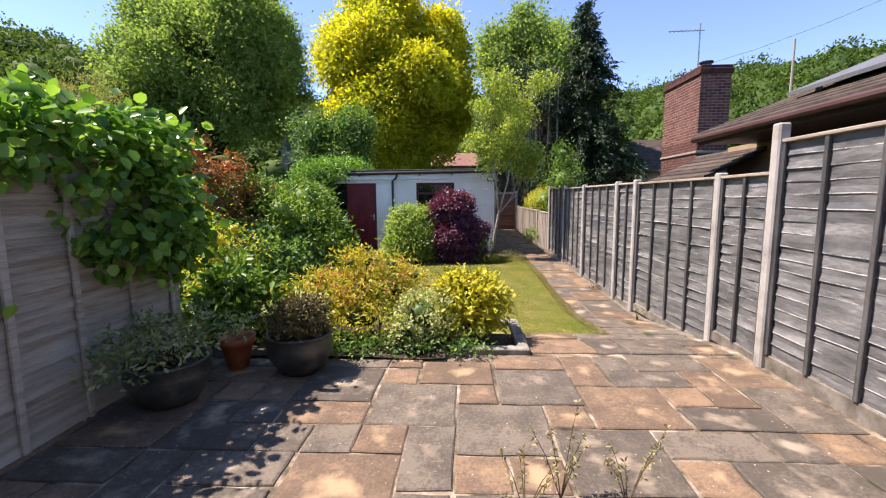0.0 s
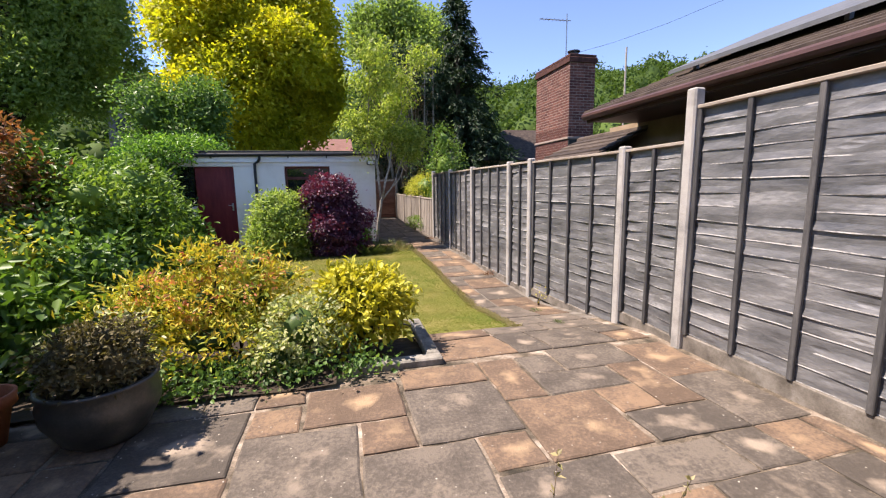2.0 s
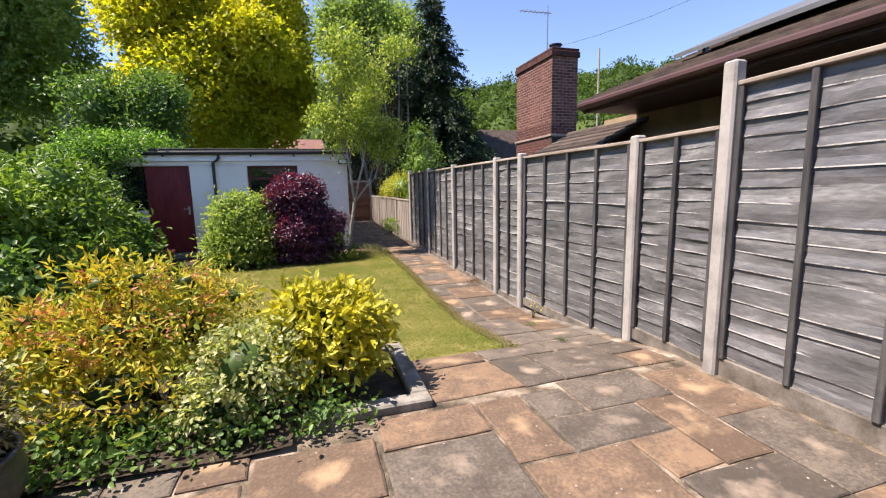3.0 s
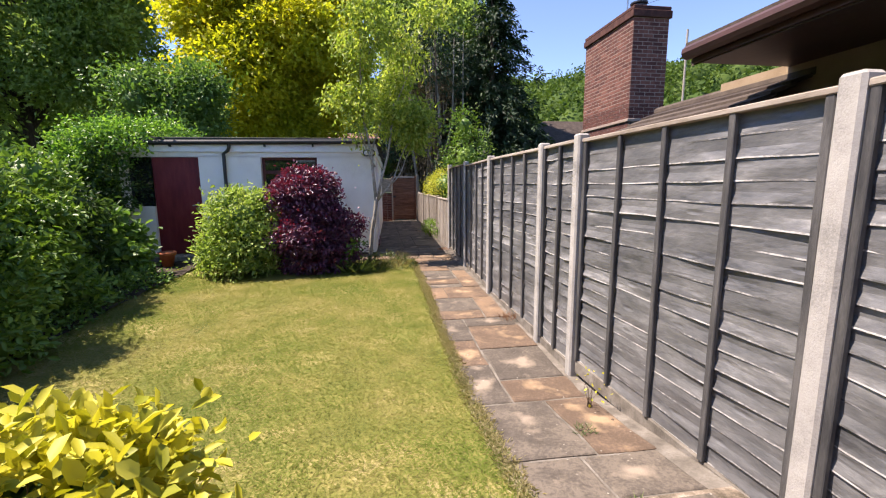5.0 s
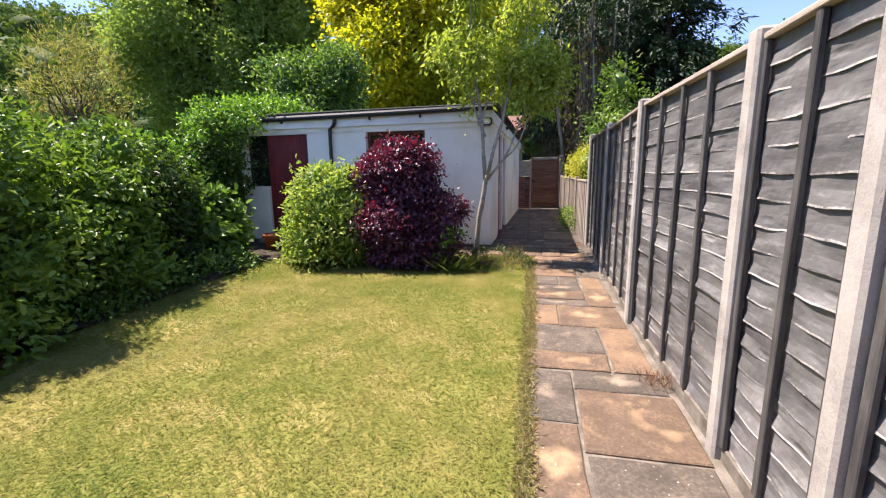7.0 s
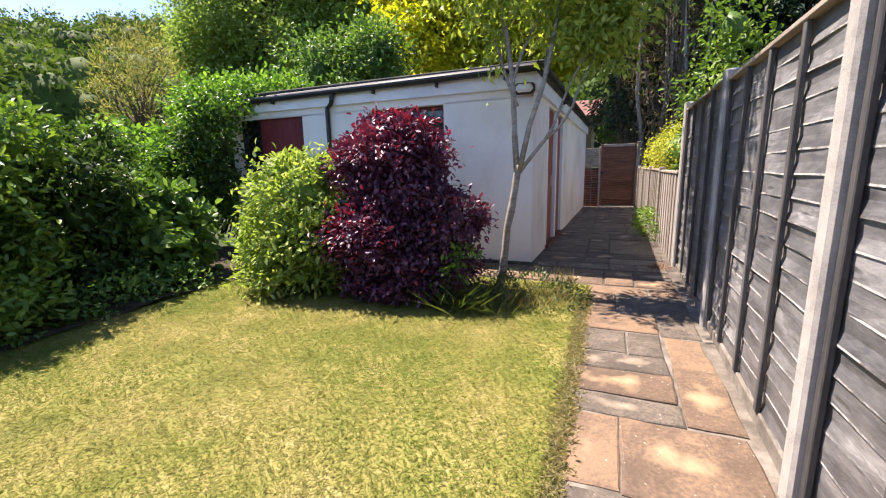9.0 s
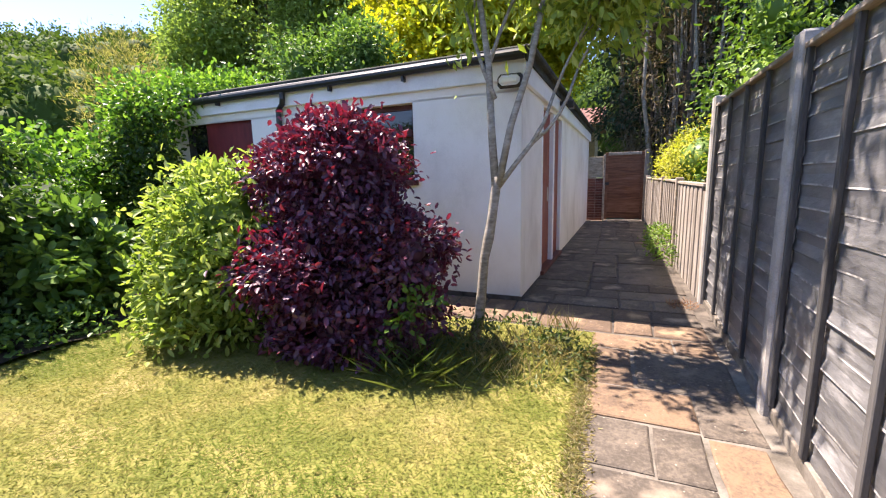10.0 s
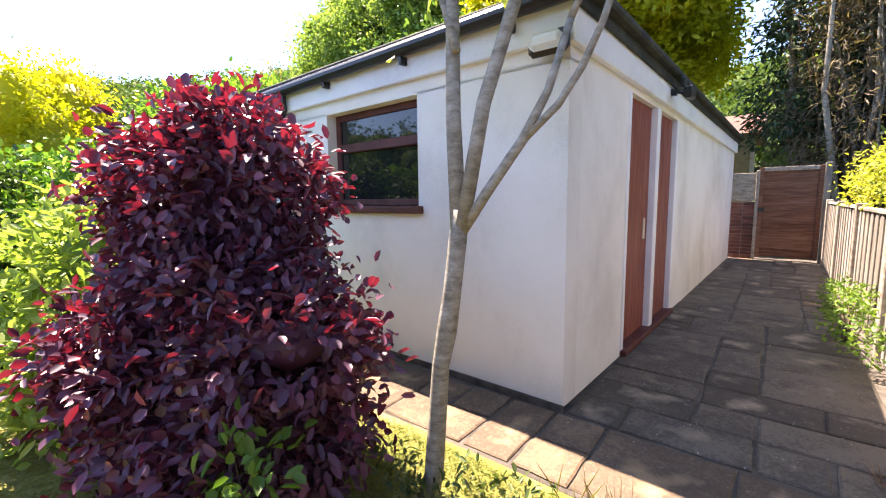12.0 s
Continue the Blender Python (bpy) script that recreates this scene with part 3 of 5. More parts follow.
for k in range(6):
    bm = bmesh.new()
    x, z = -0.16 * k, -0.075 * k
    v = [bm.verts.new((x + dx, y, z + dz)) for y in (0.0, 1.8) for dx, dz in ((0.02, 0.0), (-0.19, -0.07), (-0.19, -0.105), (0.02, -0.03))]
    for f in ((0, 1, 2, 3), (7, 6, 5, 4), (0, 4, 5, 1), (1, 5, 6, 2), (2, 6, 7, 3), (3, 7, 4, 0)):
        bm.faces.new([v[i] for i in f])
    bmesh.ops.recalc_face_normals(bm, faces=bm.faces)
    part("tile_course", bm, M_TILE, lean, "ribbed brown tiles")
part("ridge", tube(bmesh.new(), [(0.04, -0.02, 0.0), (0.04, 1.82, 0.0)], [0.06, 0.06], 10), M_TILE, lean)
part("wall", boxed(-0.8, 0.15, -2.4, 0.02, 1.7, -0.46), M_DASH, lean)

# chimney
CH = (7.84, 12.26)
chim = thing("chimney_stack", "tall red-brown brick chimney stack with a corbelled top", "chimney", (CH[0], CH[1], 0))
CW, CD, CZ1 = 0.78, 1.98, 4.68
part("core", boxed(0.004, 0.004, -0.2, CW - 0.004, CD - 0.004, CZ1), M_JOINT, chim)
bm = bmesh.new()
box(bm, -0.04, -0.04, CZ1, CW + 0.04, CD + 0.04, CZ1 + 0.14, 0.01)
box(bm, -0.02, -0.02, CZ1 + 0.15, CW + 0.02, CD + 0.02, CZ1 + 0.22, 0.01)
part("corbel", bm, surface("sooty_brick", [(0.04, 0.02, 0.017), (0.075, 0.032, 0.026), (0.12, 0.055, 0.043)], 7, 0.9, 0.4, 80), chim)
part("band", boxed(-0.03, -0.03, 2.66, CW + 0.03, CD + 0.03, 2.72, 0.008), M_JOINT, chim, "pale mortar weathering band")
part("flashing", boxed(0.0, -0.035, 1.9, CW + 0.02, 0.0, 2.64, 0.004), M_FELT, chim, "dark lead flashing")

aer = thing("television_aerial", "thin metal aerial on the chimney top", "aerial", (CH[0] + 0.3, CH[1] + 0.75, CZ1 + 0.22))
part("mast", tube(bmesh.new(), [(0, 0, 0), (0, 0, 1.3)], [0.018, 0.018], 6), M_METAL, aer)
part("boom", tube(bmesh.new(), [(-0.75, 0.2, 1.18), (0.12, 0, 1.12)], [0.012, 0.012], 6), M_METAL, aer)
bm = bmesh.new()
for k in range(7):
    x = -0.7 + 0.11 * k
    tube(bm, [(x, -0.09 - 0.23 * x, 1.14 - 0.07 * x - 0.02), (x, 0.11 - 0.23 * x, 1.14 - 0.07 * x - 0.02)], [0.006, 0.006], 5)
part("elements", bm, M_METAL, aer)
pot = thing("chimney_cowl", "dark round chimney cowl", "chimney pot", (CH[0] + 0.25, CH[1] + 0.25, CZ1 + 0.22))
part("cowl", lathe([(0.13, 0), (0.13, 0.1), (0.17, 0.11), (0.17, 0.14), (0.0, 0.17)], 16), M_BLACK, pot)
wire = thing("overhead_cable", "thin dark overhead cable", "cable", (CH[0] + 0.2, CH[1] + 0.4, CZ1 + 0.3))
part("cable", tube(bmesh.new(), [(0.74 * k, -0.98 * k, 0.041 * k * k + 0.041 * k) for k in range(9)], [0.004] * 9, 5), M_BLACK, wire)

# a tiled house roof beyond the fence
far = thing("neighbour_house", "low house with a brown tiled hipped roof", "house", (13, 27, 0))
part("wall", boxed(-3.5, -2.5, -0.2, 5, 3, 2.9), M_DASH, far)
bm = bmesh.new()
b = [bm.verts.new(p) for p in ((-4, -3, 2.8), (5.5, -3, 2.8), (5.5, 3.5, 2.8), (-4, 3.5, 2.8))]
t0, t1 = bm.verts.new((-1, 0.2, 4.9)), bm.verts.new((3, 0.2, 4.9))
for f in ((b[0], b[1], t1, t0), (b[1], b[2], t1), (b[2], b[3], t0, t1), (b[3], b[0], t0), tuple(reversed(b))):
    bm.faces.new(f)
part("roof", bm, M_TILE, far)
red = thing("red_roof_house", "distant house with a red tiled roof", "house", (0.7, 37, 0))
part("wall", boxed(-1.3, 0, -0.2, 1.7, 5, 4.3), M_DASH, red)
bm = bmesh.new()
v = [bm.verts.new(p) for p in ((-1.9, -0.5, 4.2), (2.2, -0.5, 4.2), (2.2, 3, 5.6), (-1.9, 3, 5.6), (-1.9, 6.5, 4.2), (2.2, 6.5, 4.2))]
for f in ((v[0], v[1], v[2], v[3]), (v[3], v[2], v[5], v[4]), (v[0], v[3], v[4]), (v[1], v[5], v[2])):
    bm.faces.new(f)
part("roof", bm, surface("red_roof_tile", [(0.15, 0.075, 0.062), (0.23, 0.125, 0.105)], 3, 0.9, 0.3, 30), red)

# a grey house among the trees and a pole
dh = thing("distant_house", "distant grey stone house with a steep slate roof", "house", (-20.5, 57, 1.5))
part("wall", boxed(-2.4, 0, 0, 2.4, 5, 9.5), M_KERB, dh)
bm = bmesh.new()
v = [bm.verts.new(p) for p in ((-2.8, -0.3, 9.3), (2.8, -0.3, 9.3), (0, -0.3, 12.5), (-2.8, 5.3, 9.3), (2.8, 5.3, 9.3), (0, 5.3, 12.5))]
for f in ((0, 1, 2), (5, 4, 3), (0, 2, 5, 3), (2, 1, 4, 5), (1, 0, 3, 4)):
    bm.faces.new([v[i] for i in f])
part("roof", bm, M_TILE, dh)
for x in (-1.6, 0.4):
    for z in (3.5, 6.5):
        part("window", boxed(x, -0.05, z, x + 1.1, 0.0, z + 1.5), M_BLACK, dh)
pole = thing("utility_pole", "thin wooden utility pole beyond the roofs", "pole", (28.0, 37.0, -0.2))
part("shaft", tube(bmesh.new(), [(0, 0, 0), (0, 0, 14.0)], [0.11, 0.08], 8), M_CAP, pole)

# ---- garage ----
gar = thing("garage", "white rendered flat-roofed garage with dark felt roof", "garage", (SIDE_X, FRONT_Y, -0.15), -1.5)
GW, GD, GH = 5.15, 8.4, 2.37
WX0, WX1, WZ0, WZ1 = -2.43, -1.24, 1.3, 2.16
DX0, DX1, DZ1 = -4.66, -3.7, 2.18


def pierced(us, zs, holes, thick, place):
    """A wall of one mesh with openings: cells between the cuts, less the holes."""
    bm = bmesh.new()
    cells = {(i, k) for i in range(len(us) - 1) for k in range(len(zs) - 1)} - set(holes)
    vs = {}

    def v(i, k, s):
        if (i, k, s) not in vs:
            vs[i, k, s] = bm.verts.new(place(us[i], zs[k], thick * s))
        return vs[i, k, s]

    for i, k in cells:
        bm.faces.new((v(i, k, 0), v(i + 1, k, 0), v(i + 1, k + 1, 0), v(i, k + 1, 0)))
        bm.faces.new((v(i, k + 1, 1), v(i + 1, k + 1, 1), v(i + 1, k, 1), v(i, k, 1)))
        for (di, dk), (a, b) in {(-1, 0): ((0, 1), (0, 0)), (1, 0): ((1, 0), (1, 1)), (0, -1): ((0, 0), (1, 0)), (0, 1): ((1, 1), (0, 1))}.items():
            if (i + di, k + dk) not in cells:
                bm.faces.new((v(i + b[0], k + b[1], 0), v(i + a[0], k + a[1], 0), v(i + a[0], k + a[1], 1), v(i + b[0], k + b[1], 1)))
    bmesh.ops.recalc_face_normals(bm, faces=bm.faces)
    return bm


bm = pierced([-GW, DX0 - 0.62, DX0, DX1, WX0, WX1, 0], [0, 1.13, WZ0, DZ1, WZ1, GH], [(1, 1), (1, 2), (2, 0), (2, 1), (2, 2), (4, 2), (4, 3)], 0.2, lambda u, z, t: (u, t, z))
part("front_wall", bm, M_RENDER, gar)
S0, S1, SZ = 1.14, 2.93, 2.19
bm = pierced([0.2, S0, S1, GD], [0, SZ, GH], [(1, 0)], 0.2, lambda u, z, t: (-t, u, z))
part("side_wall", bm, M_RENDER, gar)
part("back_wall", boxed(-GW, GD - 0.2, 0, -0.2, GD, GH), M_RENDER, gar)
part("far_side_wall", boxed(-GW, 0.2, 0, -GW + 0.2, GD - 0.2, GH), M_RENDER, gar)
# thin strip, darker than the render, along the wall foot
part("plinth_stain", boxed(-GW, -0.012, -0.06, 0.012, 0.0, 0.02, 0.004), M_DARKMORTAR, gar, "thin dark strip along the foot of the wall")
bm = bmesh.new()
box(bm, -GW - 0.15, -0.1, GH + 0.14, 0.14, GD + 0.1, GH + 0.2, 0.015)
part("roof", bm, M_FELT, gar, "dark mossy felt roof edge")
part("roof_deck", boxed(-GW, 0.0, GH, -0.0, GD, GH + 0.14), M_WHITE, gar)
part("front_fascia", boxed(-GW - 0.1, -0.05, GH - 0.1, 0.02, 0.0, GH + 0.14, 0.006), M_WHITE, gar, "white painted fascia board")
part("side_fascia", boxed(0.0, -0.05, GH - 0.13, 0.05, GD + 0.05, GH + 0.14, 0.006), M_WHITE, gar, "white painted barge board")
part("felt_edge", boxed(0.05, -0.1, GH + 0.06, 0.075, GD + 0.1, GH + 0.2, 0.005), M_FELT, gar)
bm = bmesh.new()
tube(bm, [(-GW - 0.1, -0.11, GH + 0.08), (0.05, -0.11, GH + 0.12)], [0.052, 0.052], 12)
part("gutter", bm, M_BLACK, gar, "black plastic gutter")
bm = bmesh.new()
tube(bm, [(-3.02, -0.11, GH + 0.06), (-3.02, -0.11, GH - 0.02), (-3.06, -0.08, GH - 0.08), (-3.16, -0.05, GH - 0.14), (-3.16, -0.05, 0.05)], [0.035] * 5, 10)
part("downpipe", bm, M_BLACK, gar, "black plastic downpipe")
for x in (-0.35, -1.3, -2.3, -4.2):
    part("gutter_bracket", boxed(x - 0.015, -0.12, GH + 0.0, x + 0.015, -0.05, GH + 0.06, 0.004), M_BLACK, gar)
# front window
win = part("window", boxed(WX0 + 0.0, 0.1, WZ0, WX0 + 0.06, 0.16, WZ1, 0.006), M_FRAME, gar, "red-brown timber casement window")
bm = bmesh.new()
box(bm, WX1 - 0.06, 0.1, WZ0, WX1, 0.16, WZ1, 0.006)
box(bm, WX0 + 0.06, 0.1, WZ1 - 0.06, WX1 - 0.06, 0.16, WZ1, 0.006)
box(bm, WX0 + 0.06, 0.1, WZ0, WX1 - 0.06, 0.16, WZ0 + 0.06, 0.006)
box(bm, WX0 + 0.06, 0.08, WZ1 - 0.36, WX1 - 0.06, 0.16, WZ1 - 0.28, 0.006)
part("frame", bm, M_FRAME, win)
part("sill", boxed(WX0 - 0.05, -0.06, WZ0 - 0.06, WX1 + 0.05, 0.12, WZ0, 0.008), M_FRAME, win, "red-brown timber sill")
glass = bpy.data.materials.new("dark_window_glass")
glass.use_nodes = True
gb = glass.node_tree.nodes["Principled BSDF"]
gb.inputs["Base Color"].default_value = (0.012, 0.014, 0.014, 1)
gb.inputs["Roughness"].default_value = 0.03
gb.inputs["Specular IOR Level"].default_value = 0.6
for z0, z1 in ((WZ0 + 0.06, WZ1 - 0.36), (WZ1 - 0.28, WZ1 - 0.06)):
    part("pane", boxed(WX0 + 0.06, 0.12, z0, WX1 - 0.06, 0.13, z1), glass, win, "dark reflecting glass")
part("pane", boxed(DX0 - 0.56, 0.12, 1.13, DX0 - 0.04, 0.13, DZ1), glass, gar, "dark window beside the door")
part("side_window_frame", boxed(DX0 - 0.62, 0.1, 1.13, DX0 - 0.56, 0.16, DZ1, 0.005), M_FRAME, gar)


def plank_door(parent, x0, x1, z0, z1, y, material, planks):
    """A ledged door of upright planks in its frame."""
    d = part("door", boxed(x0, y + 0.03, z0, x1, y + 0.05, z1), material, parent)
    w = (x1 - x0) / planks
    for k in range(planks):
        part("plank", boxed(x0 + k * w + 0.003, y, z0 + 0.01, x0 + (k + 1) * w - 0.003, y + 0.03, z1 - 0.005, 0.004), material, d)
    return d


dr = plank_door(gar, DX0 + 0.0, DX1 - 0.0, 0.08, DZ1, 0.06, M_MAROON, 1)
dr["label"] = "maroon painted flush timber door"
bm = bmesh.new()
box(bm, DX1 - 0.12, 0.045, 1.0, DX1 - 0.08, 0.06, 1.2, 0.004)
tube(bm, [(DX1 - 0.1, 0.05, 1.14), (DX1 - 0.1, 0.0, 1.14), (DX1 - 0.2, 0.0, 1.14)], [0.009] * 3, 8)
part("handle", bm, M_METAL, dr, "steel lever handle")
part("step", boxed(DX0 - 0.1, -0.35, -0.02, DX1 + 0.1, 0.06, 0.08, 0.012), M_KERB, gar, "worn concrete doorstep")

# garage side doors: red boarded pair with a pale post between
def side_door(y0, y1):
    d = part("door", boxed(-0.1, y0, 0.06, -0.07, y1, SZ), M_FADED, gar, "faded red painted timber door")
    n = 4
    w = (y1 - y0) / n
    for k in range(n):
        part("plank", boxed(-0.07, y0 + k * w + 0.002, 0.06, -0.045, y0 + (k + 1) * w - 0.002, SZ - 0.005, 0.004), M_FADED, d)
    bm = bmesh.new()
    box(bm, -0.045, y1 - 0.16 if y0 < 1.5 else y0 + 0.08, 0.95, -0.035, y1 - 0.1 if y0 < 1.5 else y0 + 0.14, 1.15, 0.003)
    part("handle", bm, M_METAL, d, "steel lever handle")


side_door(S0 + 0.06, 2.0)
side_door(2.12, S1 - 0.06)
bm = bmesh.new()
box(bm, -0.12, 2.0, 0.0, 0.015, 2.12, SZ, 0.006)
box(bm, -0.12, S0, 0.0, 0.01, S0 + 0.06, SZ, 0.006)
box(bm, -0.12, S1 - 0.06, 0.0, 0.01, S1, SZ, 0.006)
part("door_frame", bm, M_WHITE, gar, "weathered pale door posts")
part("threshold", boxed(-0.12, S0, 0.0, 0.05, S1, 0.055, 0.008), M_FRAME, gar)

bk = thing("bulkhead_lamp", "white oval bulkhead lamp with a black rim", "lamp", (SIDE_X - 0.1, FRONT_Y - 0.05, 2.1))
part("rim", boxed(-0.13, -0.06, -0.07, 0.13, 0.0, 0.07, 0.03), M_BLACK, bk)
part("diffuser", boxed(-0.105, -0.1, -0.048, 0.105, -0.055, 0.048, 0.03), M_WHITE, bk, "white plastic diffuser")
lamp = thing("flood_light", "small black security flood light on the white fascia", "lamp", (SIDE_X + 0.11, FRONT_Y + 2.3, 2.22))
part("bracket", boxed(0, -0.03, -0.03, 0.05, 0.03, 0.03, 0.004), M_BLACK, lamp)
part("arm", tube(bmesh.new(), [(0.04, 0, 0), (0.16, 0.02, -0.03)], [0.012, 0.012], 8), M_BLACK, lamp)
part("head", boxed(0.12, -0.09, -0.08, 0.2, 0.1, 0.03, 0.012), M_BLACK, lamp)
part("sensor", boxed(0.08, -0.05, 0.03, 0.13, 0.04, 0.13, 0.012), M_BLACK, lamp)

# ---- fences ----
def board_mesh(name, seed, wave, material, thick=0.015, edge=None):
    """A lapped board one metre long and one high, with a wavy lower edge that stands proud."""
    rng = random.Random(seed)
    bm = bmesh.new()
    n = 14
    ph = [rng.uniform(0, 6.28) for _ in range(3)]
    cols = []
    for i in range(n + 1):
        s = i / n
        w = wave * (0.5 * math.sin(s * 7 + ph[0]) + 0.35 * math.sin(s * 15 + ph[1]) + 0.25 * math.sin(s * 27 + ph[2]))
        bow = 0.004 * math.sin(s * 9 + ph[2])
        cols.append([bm.verts.new(p) for p in ((-0.006, s, 1.18), (-thick * 0.62 - bow, s, 0.5), (-thick + bow, s, w + 0.07), (-thick - 0.001 + bow, s, w), (0.0, s, w))])
    for a, b in zip(cols, cols[1:]):
        for k in range(4):
            bm.faces.new((a[k], a[k + 1], b[k + 1], b[k])).material_index = 1 if k == 2 and edge else 0
    me = bpy.data.meshes.new(name)
    bm.normal_update()
    bm.to_mesh(me)
    bm.free()
    me.materials.append(material)
    if edge:
        me.materials.append(edge)
    return me


GREY_BOARDS = [board_mesh("board", i, 0.05, M_FENCE, 0.011, M_LIP) for i in range(7)]
OLD_BOARDS = [board_mesh("old_board", 20 + i, 0.04, M_OLDFENCE) for i in range(4)]
GATE_BOARDS = [board_mesh("gate_board", 40 + i, 0.1, M_GATE) for i in range(4)]


def panel(name, label, x, y0, y1, z0, z1, count, battens, meshes, m_batten, m_cap, group, flip=False, rz=0.0, bw=0.038, seed=0):
    """A lap panel: boards, upright battens over them, and a capping rail."""
    rng = random.Random(seed)
    L = y1 - y0
    t = thing(name, label, "fence panel", (x, y0, z0), rz + (180 if flip else 0), group)
    h = (z1 - z0 - 0.03) / count
    f = -L if flip else 0
    for k in range(count):
        ob = new("board", rng.choice(meshes))
        ob.parent = t
        ob.matrix_local = Matrix.Translation((rng.uniform(-0.004, 0.004), f, h * k)) @ pose(0, 0, 0, rng.uniform(-0.25, 0.25)) @ Matrix.Diagonal((rng.uniform(0.85, 1.25), L, h * rng.uniform(0.95, 1.08), 1))
    me = bpy.data.meshes.new("batten")
    bm = boxed(-0.044, -bw / 2, 0.0, -0.018, bw / 2, z1 - z0 - 0.02, 0.004)
    bm.to_mesh(me)
    bm.free()
    me.materials.append(m_batten)
    for k in range(battens):
        ob = new("batten", me)
        ob.parent = t
        yy = f + bw / 2 + (L - bw) * k / (battens - 1)
        ob.matrix_local = Matrix.Translation((0, yy, 0)) @ pose(0, 0, 0, rng.uniform(-0.5, 0.5))
    part("capping", boxed(-0.05, f, z1 - z0 - 0.03, 0.03, f + L, z1 - z0, 0.005), m_cap, t, "weathered capping rail")
    return t


def post(x, y, z0, z1, w=0.1, seed=0):
    t = thing("fence_post", "pale cast concrete fence post with a chamfered top", "fence post", (x, y, z0), 0, "concrete fence posts")
    bm = boxed(-w / 2 - 0.02, -w / 2, -0.05, w / 2 - 0.02, w / 2, z1 - z0, 0.014)
    part("shaft", bm, M_CONCRETE, t)
    return t


POSTS = [(4.41, 0.62, 2.16), (4.42, 2.55, 2.16), (4.435, 4.44, 2.16), (4.5, 5.36, 1.79), (4.405, 7.34, 1.8), (4.405, 8.14, 1.8), (4.345, 9.97, 1.8), (4.4, 12.0, 1.83), (4.44, 14.13, 1.87)]
for i, (x, y, top) in enumerate(POSTS):
    post(x, y, gz(y), top, seed=i)
for i, ((xa, a, ta), (xb, b, tb)) in enumerate(zip(POSTS, POSTS[1:])):
    ya, yb = a + 0.052, b - 0.052
    zb = gz((a + b) / 2)
    tall = ta > 2 and tb > 2
    skew = -math.degrees(math.atan2(xb - xa, b - a))
    zt = 2.02 if tall else min(ta, tb) - 0.035
    gb_h = 0.12 if tall else 0.07
    g = thing("gravel_board", "concrete gravel board at the foot of the fence", "gravel board", (xa, ya, zb), skew, "gravel boards")
    part("plank", boxed(-0.03, 0, -0.05, 0.02, yb - ya, gb_h, 0.006), M_GRAVEL, g)
    panel("lap_fence", "dark grey stained waney lap fence panel with upright battens", xa, ya, yb, zb + gb_h, zt, 17,
          max(3, round((yb - ya) / 0.46) + 1), GREY_BOARDS, M_BATTEN, M_CAP, "grey lap fence panels", seed=i, rz=skew)

# lower close-board fence beside the garage
y = 14.2
k = 0
while y < GATE_Y - 0.3:
    y2 = min(y + 1.86, GATE_Y)
    t = thing("close_board_fence", "weathered brown close-board fence panel with upright boards", "fence panel", (FENCE_X + 0.05, y, gz(y) - 0.03), 0, "brown close-board panels")
    n = max(2, round((y2 - y) / 0.13))
    w = (y2 - y) / n
    for i in range(n):
        part("board", boxed(-0.035 if i % 2 else -0.022, i * w + 0.003, 0.02, 0.0, (i + 1) * w - 0.001, 1.18 + 0.012 * ((i * 7) % 3), 0.004), M_PICKET, t)
    part("capping", boxed(-0.05, 0, 1.2, 0.03, y2 - y, 1.235, 0.005), M_CAP, t)
    p = thing("timber_post", "weathered timber fence post", "fence post", (FENCE_X + 0.05, y2, gz(y2) - 0.03), 0, "timber fence posts")
    part("shaft", boxed(-0.07, -0.045, -0.05, 0.03, 0.045, 1.27, 0.008), M_CAP, p)
    y = y2 + 0.05
    k += 1

# old larch fence
for i, (a, b) in enumerate(((-1.4, 0.42), (0.5, 2.32), (2.4, 4.3))):
    panel("old_lap_fence", "weathered grey-brown larch lap fence panel", OLD_X, a, b, -0.02, 1.86, 11, 5, OLD_BOARDS, M_OLDFENCE, M_CAP, "old larch fence panels", flip=True, seed=60 + i, bw=0.045)
for yy in (-1.45, 0.46, 2.36, 4.34):
    p = thing("old_fence_post", "weathered grey timber fence post", "fence post", (OLD_X - 0.02, yy, 0), 0, "old timber posts")
    part("shaft", boxed(-0.05, -0.04, -0.05, 0.05, 0.04, 1.88, 0.008), M_OLDFENCE, p)

# gate and its side panel
gt = thing("garden_gate", "brown lapped timber garden gate", "gate", (4.27, GATE_Y, -0.13), 90)
for k in range(10):
    ob = new("board", GATE_BOARDS[k % 4])
    ob.parent = gt
    ob.matrix_local = Matrix.Translation((0, 0, 0.06 + 0.178 * k)) @ Matrix.Diagonal((1.2, 0.95, 0.184, 1))
for name, b in (("left_stile", (-0.05, 0.9, 0.04, -0.012, 0.98, 1.9)), ("right_stile", (-0.05, -0.02, 0.04, -0.012, 0.05, 1.9)), ("top_rail", (-0.05, 0.05, 1.82, -0.014, 0.9, 1.9))):
    part(name, boxed(*b, 0.005), M_GATE if name != "top_rail" else M_CAP, gt)
part("latch", boxed(-0.075, 0.86, 1.0, -0.05, 0.97, 1.08, 0.005), M_BLACK, gt, "black metal latch")
p = thing("gate_post", "pale brown timber gate post", "gate post", (4.35, GATE_Y - 0.02, -0.13))
part("shaft", boxed(-0.05, -0.05, -0.05, 0.05, 0.05, 1.95, 0.008), M_PICKET, p)
p = thing("gate_post", "thin pale timber gate post", "gate post", (3.27, GATE_Y - 0.02, -0.13))
part("shaft", boxed(-0.03, -0.04, -0.05, 0.03, 0.04, 1.85, 0.008), M_CAP, p)
